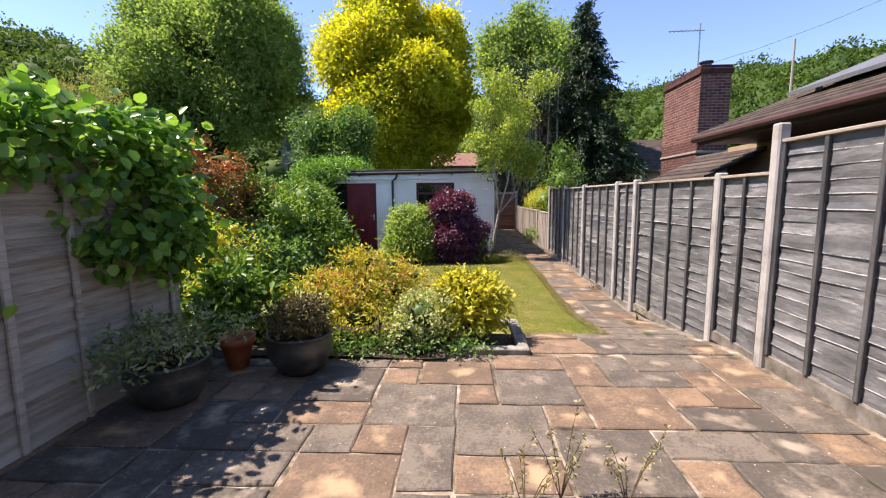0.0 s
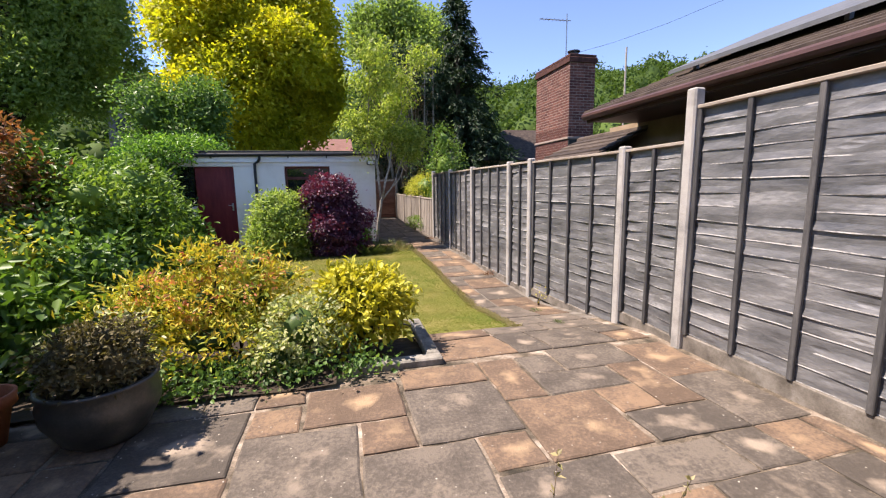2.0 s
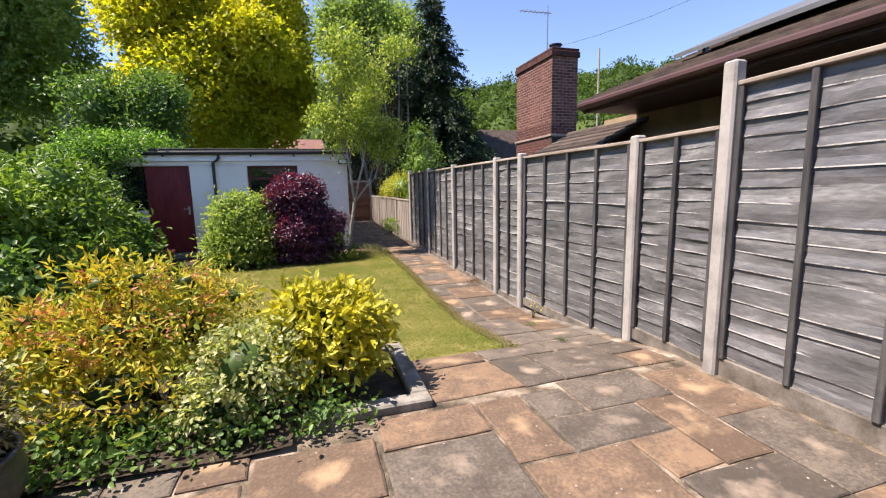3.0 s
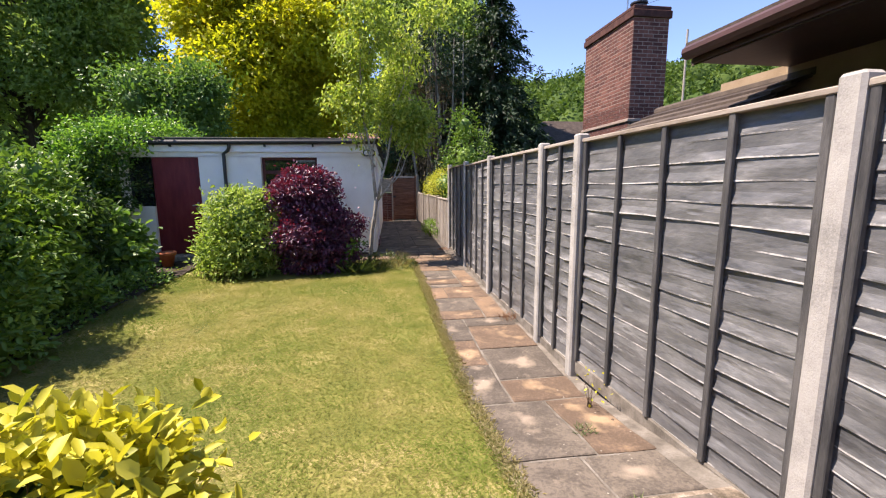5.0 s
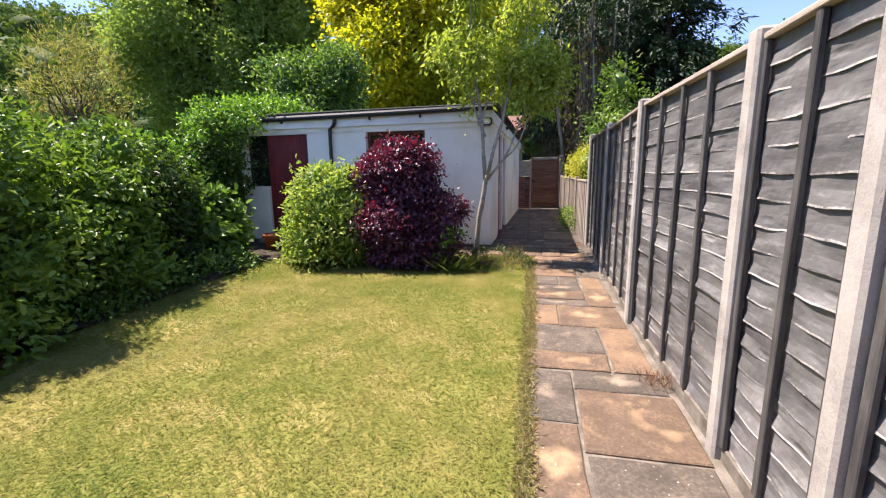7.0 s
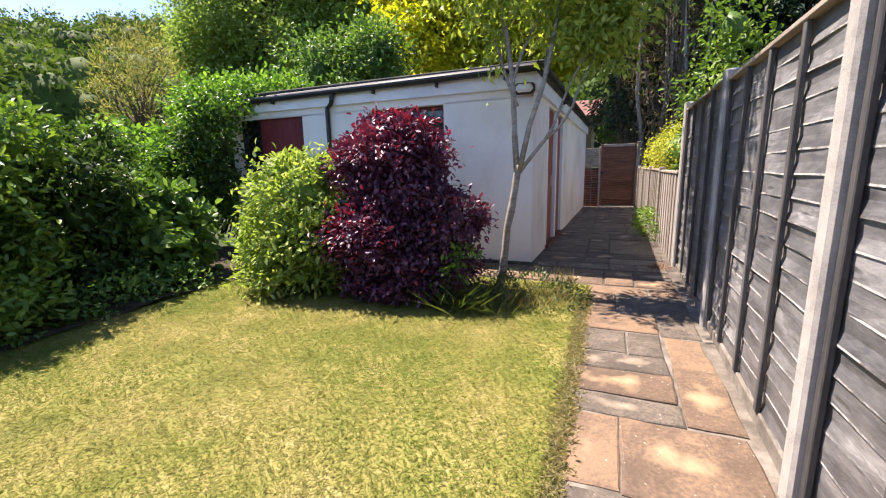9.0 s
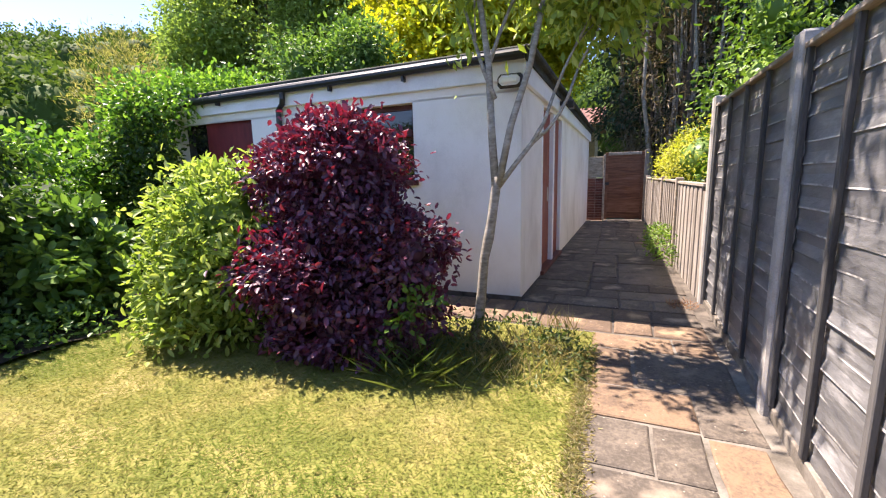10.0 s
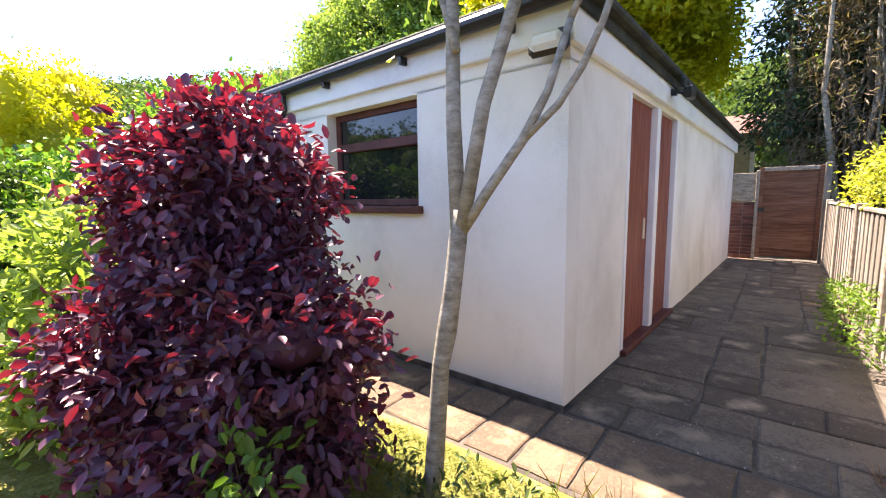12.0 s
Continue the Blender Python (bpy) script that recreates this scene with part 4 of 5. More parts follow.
sw = thing("brick_side_wall", "short red brick wall with a timber panel on it", "wall", (SIDE_X + 0.2, GATE_Y, -0.13))
part("panel", boxed(0, 0, 1.22, 0.45, 0.05, 1.8, 0.006), M_OLDFENCE, sw, "grey timber panel")
part("core", boxed(0, 0.012, -0.05, 0.45, 0.1, 1.2), M_JOINT, sw)
BR = bpy.data.meshes.new("brick")
bm = boxed(0, 0, 0, 0.215, 0.03, 0.065, 0.004)
bm.to_mesh(BR)
bm.free()
BR.materials.append(M_BRICK)
for c in range(16):
    for i in range(2):
        ob = new("brick", BR)
        ob.parent = sw
        ob.matrix_local = pose(i * 0.225 + 0.002, 0, c * 0.075) 

# ---- planting ----
# ivy over the old fence
ivy = thing("ivy", "glossy green ivy hanging over the old fence top", "climber", (OLD_X, 3.4, 1.2))
stems(ivy, (-0.3, 0, -1.2), [((-0.3, 0, 0.4), (0.1, 1.5, 0.3))], 10, 0.012, M_STEM, 5)
crown("foliage", [((0.0, 0.25, 0.74), (0.34, 0.85, 0.3)), ((-0.9, -0.1, 0.76), (1.0, 1.6, 0.4)), ((-0.8, -2.0, 0.74), (0.9, 1.2, 0.36)), ((-0.8, 0.75, 0.55), (0.75, 0.7, 0.45)), ((0.12, 0.5, 0.3), (0.25, 0.6, 0.5)), ((0.1, 0.7, 0.05), (0.2, 0.36, 0.42)), ((-0.3, -2.0, 0.8), (0.36, 1.4, 0.2))], L_IVY, ivy, 6, per_area=36, per_clump=12, spread=0.1, length=0.092, width=0.088, droop=0.7, low=-0.9)
tagged(crown("strands", [((0.07, -0.3, -0.15), (0.06, 0.8, 0.12)), ((0.07, -0.75, 0.2), (0.05, 0.35, 0.1)), ((0.07, 0.4, -0.05), (0.06, 0.5, 0.15))], L_IVY, ivy, 7, per_area=10, per_clump=8, spread=0.08, length=0.08, width=0.075, droop=0.7, low=-1), "hanging ivy strands", kind="stuff")

# smoke bush, golden shrub and young tree by the garage
G0 = -0.2
shrub("smoke_bush", "dense purple-leaved smoke bush with red backlit tips", (1.45, 12.22, G0),
      [((1.36, 12.22, 1.25), (0.56, 0.48, 0.34)), ((1.24, 12.27, 1.54), (0.3, 0.28, 0.2)), ((1.62, 12.17, 1.45), (0.27, 0.25, 0.18)), ((1.0, 12.12, 1.14), (0.3, 0.3, 0.26)), ((1.4, 12.2, 0.86), (0.5, 0.44, 0.32)), ((2.02, 12.14, 0.62), (0.37, 0.35, 0.25)), ((1.8, 12.07, 0.8), (0.25, 0.27, 0.2)), ((1.4, 12.12, 0.37), (0.68, 0.58, 0.36)), ((1.84, 12.12, 0.17), (0.46, 0.42, 0.28)), ((1.04, 11.97, 0.46), (0.34, 0.32, 0.28)), ((1.2, 11.8, 0.5), (0.34, 0.32, 0.3)), ((1.5, 12.05, -0.02), (0.62, 0.5, 0.2))],
      L_PURPLE, 11, core=0.5, per_area=112, per_clump=13, spread=0.07, length=0.064, width=0.038, shell=0.8, stem=0.016, low=-0.8, upright=0.7)
shrub("golden_shrub", "rounded lime-green variegated shrub", (0.22, 12.1, G0),
      [((0.24, 12.1, 0.84), (0.6, 0.58, 0.46)), ((0.2, 12.05, 0.36), (0.7, 0.64, 0.44)), ((0.48, 12.0, 0.38), (0.52, 0.58, 0.42)), ((0.1, 11.95, 0.2), (0.54, 0.5, 0.32)), ((0.2, 11.95, -0.02), (0.66, 0.56, 0.2)), ((0.0, 12.0, 1.12), (0.24, 0.24, 0.2)), ((0.5, 12.1, 1.14), (0.22, 0.24, 0.18))],
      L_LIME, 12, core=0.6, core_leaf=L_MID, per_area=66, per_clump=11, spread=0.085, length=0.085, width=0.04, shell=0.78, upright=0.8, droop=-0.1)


def sapling():
    t = thing("young_tree", "slender young tree with pale grey bark and feathery leaves", "tree", (2.49, 12.52, G0))
    bm = bmesh.new()
    tube(bm, [(-0.03, 0, 0), (0.02, 0, 0.2), (0.065, 0, 0.7), (0.1, 0.0, 0.86), (0.13, 0, 1.03), (0.16, 0, 1.24), (0.175, 0.0, 1.36)], [0.05, 0.043, 0.037, 0.043, 0.037, 0.037, 0.032], 10)
    part("trunk", bm, M_BARK, t, smooth=True)
    rng = random.Random(3)
    ends = []

    def limb(p, d, length, r, depth):
        pts, q = [Vector(p)], Vector(d).normalized()
        for i in range(4):
            q = (q + Vector((rng.uniform(-1, 1), rng.uniform(-1, 1), rng.uniform(-0.1, 0.5))) * 0.13).normalized()
            pts.append(pts[-1] + q * length / 4)
        limbs = bmesh.new()
        tube(limbs, pts, [r, r * 0.9, r * 0.78, r * 0.68, r * 0.55], 7)
        part("limb", limbs, M_BARK, t, smooth=True)
        ends.append(pts[-1])
        if depth < 2:
            ends.append(pts[3])
        if depth:
            for _ in range(3):
                limb(pts[-1] if _ else pts[2], q + Vector((rng.uniform(-1, 1), rng.uniform(-1, 1), rng.uniform(-0.1, 0.5))) * 0.75, length * rng.uniform(0.5, 0.75), r * 0.5, depth - 1)

    limb((0.165, 0, 1.26), (-0.02, 0.04, 1), 1.9, 0.034, 2)
    limb((0.19, -0.01, 1.3), (0.12, -0.04, 1), 1.8, 0.03, 2)
    side = [Vector(p) for p in ((0.185, 0, 1.28), (0.3, 0, 1.43), (0.44, 0, 1.6), (0.53, 0.0, 1.75), (0.6, 0, 1.95))]
    part("limb", tube(bmesh.new(), side, [0.022, 0.02, 0.018, 0.014, 0.012], 8), M_BARK, t, smooth=True)
    part("limb", tube(bmesh.new(), [(0.43, 0, 1.59), (0.56, 0.01, 1.7), (0.64, 0.0, 1.8), (0.7, 0, 1.92), (0.76, 0, 2.1)], [0.015, 0.013, 0.012, 0.011, 0.009], 7), M_BARK, t, smooth=True)
    limb((0.6, 0, 1.95), (0.25, 0.1, 0.9), 0.7, 0.012, 1)
    limb((0.76, 0, 2.1), (0.4, 0.1, 0.8), 0.6, 0.009, 1)
    limb((0.16, 0, 1.95), (-0.5, 0.2, 1), 1.0, 0.018, 1)
    blobs = [(tuple(e), (0.26, 0.26, 0.22)) for e in ends if e.z > 2.2]
    crown("crown", blobs, L_SAP, t, 8, per_area=22, per_clump=11, spread=0.14, length=0.1, width=0.042, shape="slim", droop=0.6, shell=0.3, low=-1)
    return t


sapling()

# shrub bed by the patio
# dark core leaves: greener inner growth, with shade put into the colour
sp = shrub("spirea", "golden-orange flowering spirea shrub", (0.65, 5.3, 0.0),
      [((0.55, 5.35, 0.48), (0.46, 0.48, 0.32)), ((0.22, 5.3, 0.4), (0.4, 0.43, 0.28)), ((0.82, 5.4, 0.45), (0.3, 0.38, 0.28)), ((0.55, 5.0, 0.25), (0.48, 0.34, 0.22)), ((0.4, 5.3, 0.82), (0.16, 0.18, 0.14)), ((0.85, 5.35, 0.78), (0.15, 0.16, 0.12)), ((0.02, 5.2, 0.64), (0.18, 0.2, 0.12)), ((0.62, 5.2, 0.84), (0.1, 0.1, 0.12)), ((-0.2, 5.2, 0.5), (0.16, 0.18, 0.1)), ((1.12, 5.35, 0.66), (0.12, 0.12, 0.1))],
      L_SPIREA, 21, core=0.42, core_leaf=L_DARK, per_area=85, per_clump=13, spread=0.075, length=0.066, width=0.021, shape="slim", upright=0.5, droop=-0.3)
tagged(crown("flower_heads", [((-0.1, 0.05, 0.54), (0.52, 0.52, 0.36)), ((-0.4, 0.0, 0.42), (0.44, 0.47, 0.32)), ((0.16, 0.1, 0.47), (0.34, 0.42, 0.32))], L_FLOWER, sp, 27, per_area=26, per_clump=9, spread=0.035, length=0.05, width=0.02, shape="slim", shell=0.98, low=0.1, label="pink and orange shoot tips"), "pink and orange shoot tips", kind="stuff")
shrub("golden_choisya", "bright yellow leafy shrub in a stone-edged bed", (1.7, 5.25, 0.0),
      [((1.76, 5.25, 0.42), (0.36, 0.4, 0.26)), ((1.74, 5.15, 0.26), (0.3, 0.34, 0.22)), ((1.62, 5.2, 0.56), (0.18, 0.2, 0.14))],
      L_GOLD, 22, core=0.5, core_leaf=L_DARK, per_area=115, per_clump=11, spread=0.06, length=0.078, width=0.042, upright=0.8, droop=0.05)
shrub("variegated_shrub", "pale grey-green variegated shrub", (1.2, 4.85, 0.0),
      [((1.25, 4.85, 0.34), (0.3, 0.24, 0.27)), ((1.08, 4.75, 0.16), (0.24, 0.2, 0.15))],
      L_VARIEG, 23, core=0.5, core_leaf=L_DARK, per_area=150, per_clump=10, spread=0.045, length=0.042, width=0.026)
shrub("yellow_flower_clump", "pale yellow flowering perennials", (-0.1, 4.9, 0.0),
      [((-0.1, 4.9, 0.3), (0.42, 0.3, 0.2)), ((0.1, 4.8, 0.4), (0.2, 0.2, 0.15))], L_VARIEG, 24, per_area=40, per_clump=9, spread=0.06, length=0.06, width=0.03)
t = thing("ground_ivy", "small-leaved ground ivy creeping along the bed edge", "ground cover", (0.9, 4.6, 0.0), kind="stuff")
crown("foliage", [((0, 0, 0.05), (1.0, 0.16, 0.07)), ((-0.6, 0.1, 0.08), (0.6, 0.25, 0.1)), ((0.4, 0.2, 0.1), (0.6, 0.2, 0.1))], L_MID, t, 25, per_area=110, per_clump=9, spread=0.06, length=0.04, width=0.032, low=-0.2)

# border along the other side
def mound(name, label, x, y, r, h, leaf, seed, length=0.075, width=0.038, **kw):
    """An uneven shrub: lobes of all sizes round a body that reaches the ground."""
    z = gz(y)
    h += 0.2
    g = random.Random(seed)
    blobs = [((x, y, z + h * 0.4), (r * 0.8, r * 0.8, h * 0.42)), ((x + 0.1 * r, y - 0.1 * r, z + h * 0.2), (r * 0.85, r * 0.85, h * 0.24))]
    for k in range(13):
        a, u = 2.4 * k + g.uniform(-0.4, 0.4), 0.12 + 0.8 * k / 12
        w = 0.78 * r * math.sqrt(max(0.12, 1 - max(0.0, (u - 0.35) / 0.75) ** 2))
        q = g.uniform(0.26, 0.46)
        blobs.append(((x + w * math.cos(a), y + w * math.sin(a), z + h * u * 0.95), (r * q, r * q, min(r, h * 0.5) * q * g.uniform(0.7, 1.0))))
    args = dict(core=0.6, per_area=38, per_clump=14, spread=0.1, length=length, width=width)
    args.update(kw)
    return shrub(name, label, (x, y, z), blobs, leaf, seed, **args)


mound("viburnum", "broad green shrub with pale new leaves", -1.5, 6.5, 0.85, 1.3, L_MID, 31, 0.08, 0.05, per_area=40)
mound("photinia", "upright photinia with coppery red young leaves", -2.3, 7.3, 0.7, 2.75, L_RED, 32, 0.085, 0.036)
mound("yellow_privet", "golden-leaved privet shrub in the border", -1.38, 5.75, 0.42, 1.4, L_GOLD, 33, 0.05, 0.025)
mound("hazel_shrub", "tall bright green leafy shrub", -1.75, 8.2, 1.05, 2.0, L_BRIGHT, 34, 0.09, 0.042)
mound("raspberry_canes", "bright green raspberry canes", -2.0, 9.8, 0.95, 1.9, L_BRIGHT, 35, 0.095, 0.048)
mound("laurel_shrub", "dark glossy green laurel shrub", -2.6, 11.0, 1.0, 1.9, L_DARK, 36, 0.1, 0.045)
mound("hydrangea", "broad-leaved green hydrangea by the lawn", -1.95, 11.75, 0.55, 1.0, L_MID, 37, 0.15, 0.09)
mound("border_perennials", "low green perennials at the lawn edge", -1.0, 7.2, 0.5, 0.7, L_MID, 38, 0.09, 0.05)
mound("fern_clump", "fresh green leafy clump by the old fence", -0.95, 5.2, 0.42, 0.75, L_BRIGHT, 39, 0.11, 0.06)
gc = thing("border_ground_cover", "low leafy ground cover along the lawn edge", "ground cover", (-1.15, 8.8, gz(8.8)), kind="stuff")
crown("foliage", [((0.06 * math.sin(k * 2.3), -3.0 + 0.62 * k, 0.08), (0.26, 0.5, 0.2 + 0.05 * math.sin(k * 1.7))) for k in range(10)], L_MID, gc, 44, per_area=60, per_clump=10, spread=0.08, length=0.06, width=0.04, low=-0.2)
hedge = thing("ivy_hedge", "tall dark ivy-covered hedge closing the border", "hedge", (-3.9, 9.5, gz(9.5)))
crown("foliage", [((0, -3, 1.0), (0.8, 2.0, 1.15)), ((0, 0, 1.0), (0.8, 2.0, 1.1)), ((0.1, 3, 1.0), (0.8, 2.0, 1.1)), ((0.4, 4.6, 1.2), (0.8, 1.0, 1.0))], L_IVY, hedge, 40, per_area=34, per_clump=13, spread=0.14, length=0.1, width=0.07)
stems(hedge, (0, 0, 0), [((0, -3, 1), (0.5, 1.5, 0.8)), ((0, 3, 1), (0.5, 1.5, 0.8))], 14, 0.03, M_DARKBARK, 41)
ri = thing("roof_ivy", "bright climber spilling over the garage roof edge", "climber", (-2.6, 14.6, 2.2))
crown("foliage", [((0.2, 0, 0.3), (0.9, 1.0, 0.35)), ((-0.4, -0.8, 0.0), (0.7, 0.6, 0.6)), ((0.15, -1.1, 0.05), (0.5, 0.22, 0.22))], L_IVY, ri, 42, per_area=44, per_clump=12, spread=0.12, length=0.08, width=0.05)
# same ivy below the roof edge, shaded by a darker leaf colour
crown("hanging_foliage", [((-0.1, -1.2, -0.8), (0.42, 0.3, 0.85)), ((-0.7, -0.9, -1.2), (0.6, 0.6, 1.0))], L_DARK, ri, 45, per_area=50, per_clump=12, spread=0.11, length=0.08, width=0.05, label="hanging ivy, its shade put into a darker leaf colour")
stems(ri, (-0.7, -0.6, -2.3), [((0, 0, 0.2), (0.8, 0.8, 0.3))], 8, 0.02, M_STEM, 43)

L_YELLOW = leaf_surface("yellow_green_leaf", [(0.2, 0.26, 0.03), (0.42, 0.42, 0.05), (0.6, 0.56, 0.1)], 0.5, 0.4)

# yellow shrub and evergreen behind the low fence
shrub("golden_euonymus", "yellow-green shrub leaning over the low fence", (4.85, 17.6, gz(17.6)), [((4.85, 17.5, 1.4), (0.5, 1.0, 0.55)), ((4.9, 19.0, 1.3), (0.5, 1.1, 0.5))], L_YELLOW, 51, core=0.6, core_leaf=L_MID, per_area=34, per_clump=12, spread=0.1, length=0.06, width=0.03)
shrub("bay_shrub", "upright fresh green shrub behind the grey fence", (5.1, 15.3, gz(15.3)), [((5.1, 15.3, 2.1), (0.55, 0.6, 0.7)), ((5.05, 15.3, 2.9), (0.35, 0.35, 0.5)), ((5.2, 15.4, 1.3), (0.6, 0.6, 0.7))], L_BRIGHT, 52, core=0.5, per_area=26, per_clump=12, spread=0.13, length=0.085, width=0.042)
shrub("wall_weeds", "bright green weeds along the foot of the low fence", (4.2, 16.4, gz(16.4)), [((4.2, 16.2, 0.1), (0.12, 0.9, 0.3)), ((4.2, 17.5, 0.05), (0.1, 0.5, 0.2))], L_BRIGHT, 53, category="weeds", per_area=50, per_clump=8, spread=0.05, length=0.05, width=0.025)

# ---- trees beyond the garden ----
tree("golden_tree", "large golden-yellow leaved tree in full leaf", (-3.0, 29.0, -0.1), blob_crown(1, (-3.0, 29, 7.5), (5.2, 4.9, 5.3), 16, (0.3, 0.45)) + [((-3.6, 29, 12.5), (2.4, 2.4, 3.0)), ((0.05, 29, 11.0), (1.65, 1.65, 2.4)), ((0.3, 28.3, 7.6), (1.9, 1.9, 2.2)), ((-6.3, 29, 10.5), (1.5, 1.5, 2.3))], L_GTREE, 61, 0.32, limbs=24, core=0.28, per_area=6.5, per_clump=30, spread=0.36, length=0.24, width=0.15, shape="slim")
tree("ash_tree", "tall dark green broadleaved tree with open gaps", (-17.5, 32.7, -0.1), blob_crown(2, (-17.5, 32.7, 10.0), (7.4, 6.6, 8.6), 34, (0.2, 0.32)), L_ASH, 62, 0.42, limbs=40, limb_r=0.16, core=0.25, per_area=3.3, per_clump=26, spread=0.48, length=0.27, width=0.15, shape="slim")
tree("lime_tree", "bright green broadleaved tree", (6.6, 33, -0.1), blob_crown(3, (6.6, 33, 10.0), (3.6, 3.4, 5.0), 12, (0.3, 0.45)), L_ASH, 63, 0.3, per_area=4, per_clump=28, spread=0.45, length=0.24, width=0.14, shape="slim")
tree("elder_tree", "rounded dark green tree behind the garage", (-4.4, 20.8, -0.1), blob_crown(4, (-4.4, 20.8, 4.1), (2.0, 1.8, 1.7), 12, (0.28, 0.42)), L_MID, 64, 0.16, per_area=9, per_clump=20, spread=0.3, length=0.15, width=0.08)
tree("golden_cypress", "golden-yellow tree beyond the hedge", (-22, 14.5, -0.1), blob_crown(5, (-22, 14.5, 3.6), (3.2, 3.2, 4.4), 9, (0.3, 0.4)), L_GTREE, 65, 0.2, per_area=3, per_clump=20, spread=0.4, length=0.2, width=0.12, shape="slim")


L_TWIG = leaf_surface("straw_twig", [(0.16, 0.17, 0.06), (0.28, 0.27, 0.1), (0.4, 0.36, 0.17)], 0.6, 0.4)
tree("pale_willow", "slender straw-coloured half-bare tree", (-19.2, 23.6, -0.1), [((-19.2, 23.6, 5.0), (1.9, 1.9, 3.7)), ((-20.8, 23.8, 5.4), (1.2, 1.2, 3.0)), ((-17.7, 23.4, 5.2), (1.2, 1.2, 2.8))], L_TWIG, 66, 0.1, M_STEM, limb_r=0.06, limbs=44, core=0.01, per_area=2.6, per_clump=13, spread=0.34, length=0.25, width=0.045, shape="slim", droop=-1.0)


def conifer(name, label, base, height, radius, leaf, seed, bare=0.0, droop=0.25, tiers=26):
    t = thing(name, label, "tree", base)
    rng = random.Random(seed)
    part("trunk", tube(bmesh.new(), [(0, 0, 0), (0.05, 0, height * 0.5), (0, 0, height)], [0.26, 0.16, 0.02], 9), M_DARKBARK, t, smooth=True)
    bm = bmesh.new()
    P, D = [], []
    for i in range(tiers):
        h = 0.06 + 0.93 * i / (tiers - 1)
        reach = radius * (1 - h) ** 0.8 * rng.uniform(0.8, 1.15) + 0.12
        for k in range(max(5, int(11 * (1 - h) + 4))):
            a = rng.uniform(0, 2 * math.pi)
            q = reach * rng.uniform(0.7, 1.1)
            z = h * height
            o = Vector((math.cos(a), math.sin(a), 0))
            pts = [Vector((0, 0, z)), o * q * 0.5 + Vector((0, 0, z + 0.05 * q)), o * q + Vector((0, 0, z - droop * q))]
            tube(bm, pts, [0.035, 0.022, 0.006], 4)
            for s in range(int(64 * q / radius) + 10):
                f = rng.uniform(bare, 1.0)
                P.append(pts[0].lerp(pts[1], f * 2) if f < 0.5 else pts[1].lerp(pts[2], f * 2 - 1))
                D.append(o)
    tagged(part("branchwork", bm, M_DARKBARK, t), kind="stuff")
    g = np.random.default_rng(seed)
    p, d = np.array(P), np.array(D)
    p = np.repeat(p, 3, 0) + g.normal(size=(3 * len(P), 3)) * np.array([0.13, 0.13, 0.1])
    d = np.repeat(d, 3, 0)
    leaves("needles", p, unit(d + 0.7 * g.normal(size=d.shape) + np.array([0, 0, -0.5])), unit(np.array([0, 0, 1.0]) + 0.5 * g.normal(size=d.shape)), 0.3, 0.09, leaf, t, g, "slim")
    return t


conifer("fir_tree", "tall dark green fir tree", (8.6, 26, -0.1), 12.4, 4.4, L_FIR, 71, bare=0.1, tiers=32)


def old_cypress():
    """A big cypress with a bare brown inside and green sprays on its outer edge."""
    t = thing("bare_cypress", "large old cypress with bare brown branches inside", "tree", (5.6, 26.2, -0.1))
    rng = random.Random(72)
    tips = []
    for i in range(90):
        bm = bmesh.new()
        a = rng.uniform(0, 2 * math.pi)
        b = Vector((math.cos(a), math.sin(a), 0)) * rng.uniform(0.1, 1.6)
        top = b * rng.uniform(1.2, 1.9) + Vector((rng.uniform(-0.4, 0.4), rng.uniform(-0.4, 0.4), rng.uniform(3.5, 8.8)))
        b.z = rng.uniform(0, 1.5)
        m = b.lerp(top, 0.5) + Vector((rng.uniform(-0.3, 0.3), rng.uniform(-0.3, 0.3), 0))
        r = rng.uniform(0.025, 0.09)
        tube(bm, [b, b.lerp(m, 0.6), m, m.lerp(top, 0.6), top], [r, r * 0.8, r * 0.7, r * 0.45, r * 0.1], 5)
        tips.append(top)
        part("limb", bm, M_BARK if i % 3 else M_DARKBARK, t, smooth=True)
    crown("dead_foliage", [((0, 0, 3.6), (2.0, 1.8, 3.4))], L_BROWN, t, 73, per_area=12, per_clump=14, spread=0.35, length=0.28, width=0.03, shape="slim", droop=0.6, low=-1)
    crown("crown", [((0, 0.3, 7.2), (2.4, 2.2, 2.0)), ((-2.0, 0, 4.0), (0.6, 0.8, 2.4)), ((2.0, 0.2, 4.2), (0.8, 0.9, 2.6)), ((0.4, 1.2, 4), (1.6, 1.0, 3.4))], L_FIR, t, 74, per_area=8, per_clump=16, spread=0.3, length=0.26, width=0.08, shape="slim", droop=0.6)


old_cypress()

# woods on the hills, too many trees to count
def woods():
    t = thing("hill_woods", "dense green woodland covering the hills", "woodland", kind="stuff")
    rng = np.random.default_rng(80)
    blobs = []
    for r in np.arange(58, 152, 6.0):
        a = -2.9
        while a < 1.75:
            a += rng.uniform(0.7, 1.3) * 6.0 / r
            rr = r + rng.uniform(-3, 3)
            x, y = 2 + rr * math.sin(a), 8 + rr * math.cos(a)
            s = rng.uniform(2.6, 4.6)
            blobs.append(((x, y, land(x, y) + s * 0.9), (s, s, s * 1.15)))
    crown("foliage", blobs, L_WOOD, t, 81, per_area=0.17, per_clump=12, spread=0.8, length=0.75, width=0.55, shape="slim", low=-0.1, flat=0.8)
    inner_mass(blobs, L_WOOD, t, 0.74, 82)


woods()

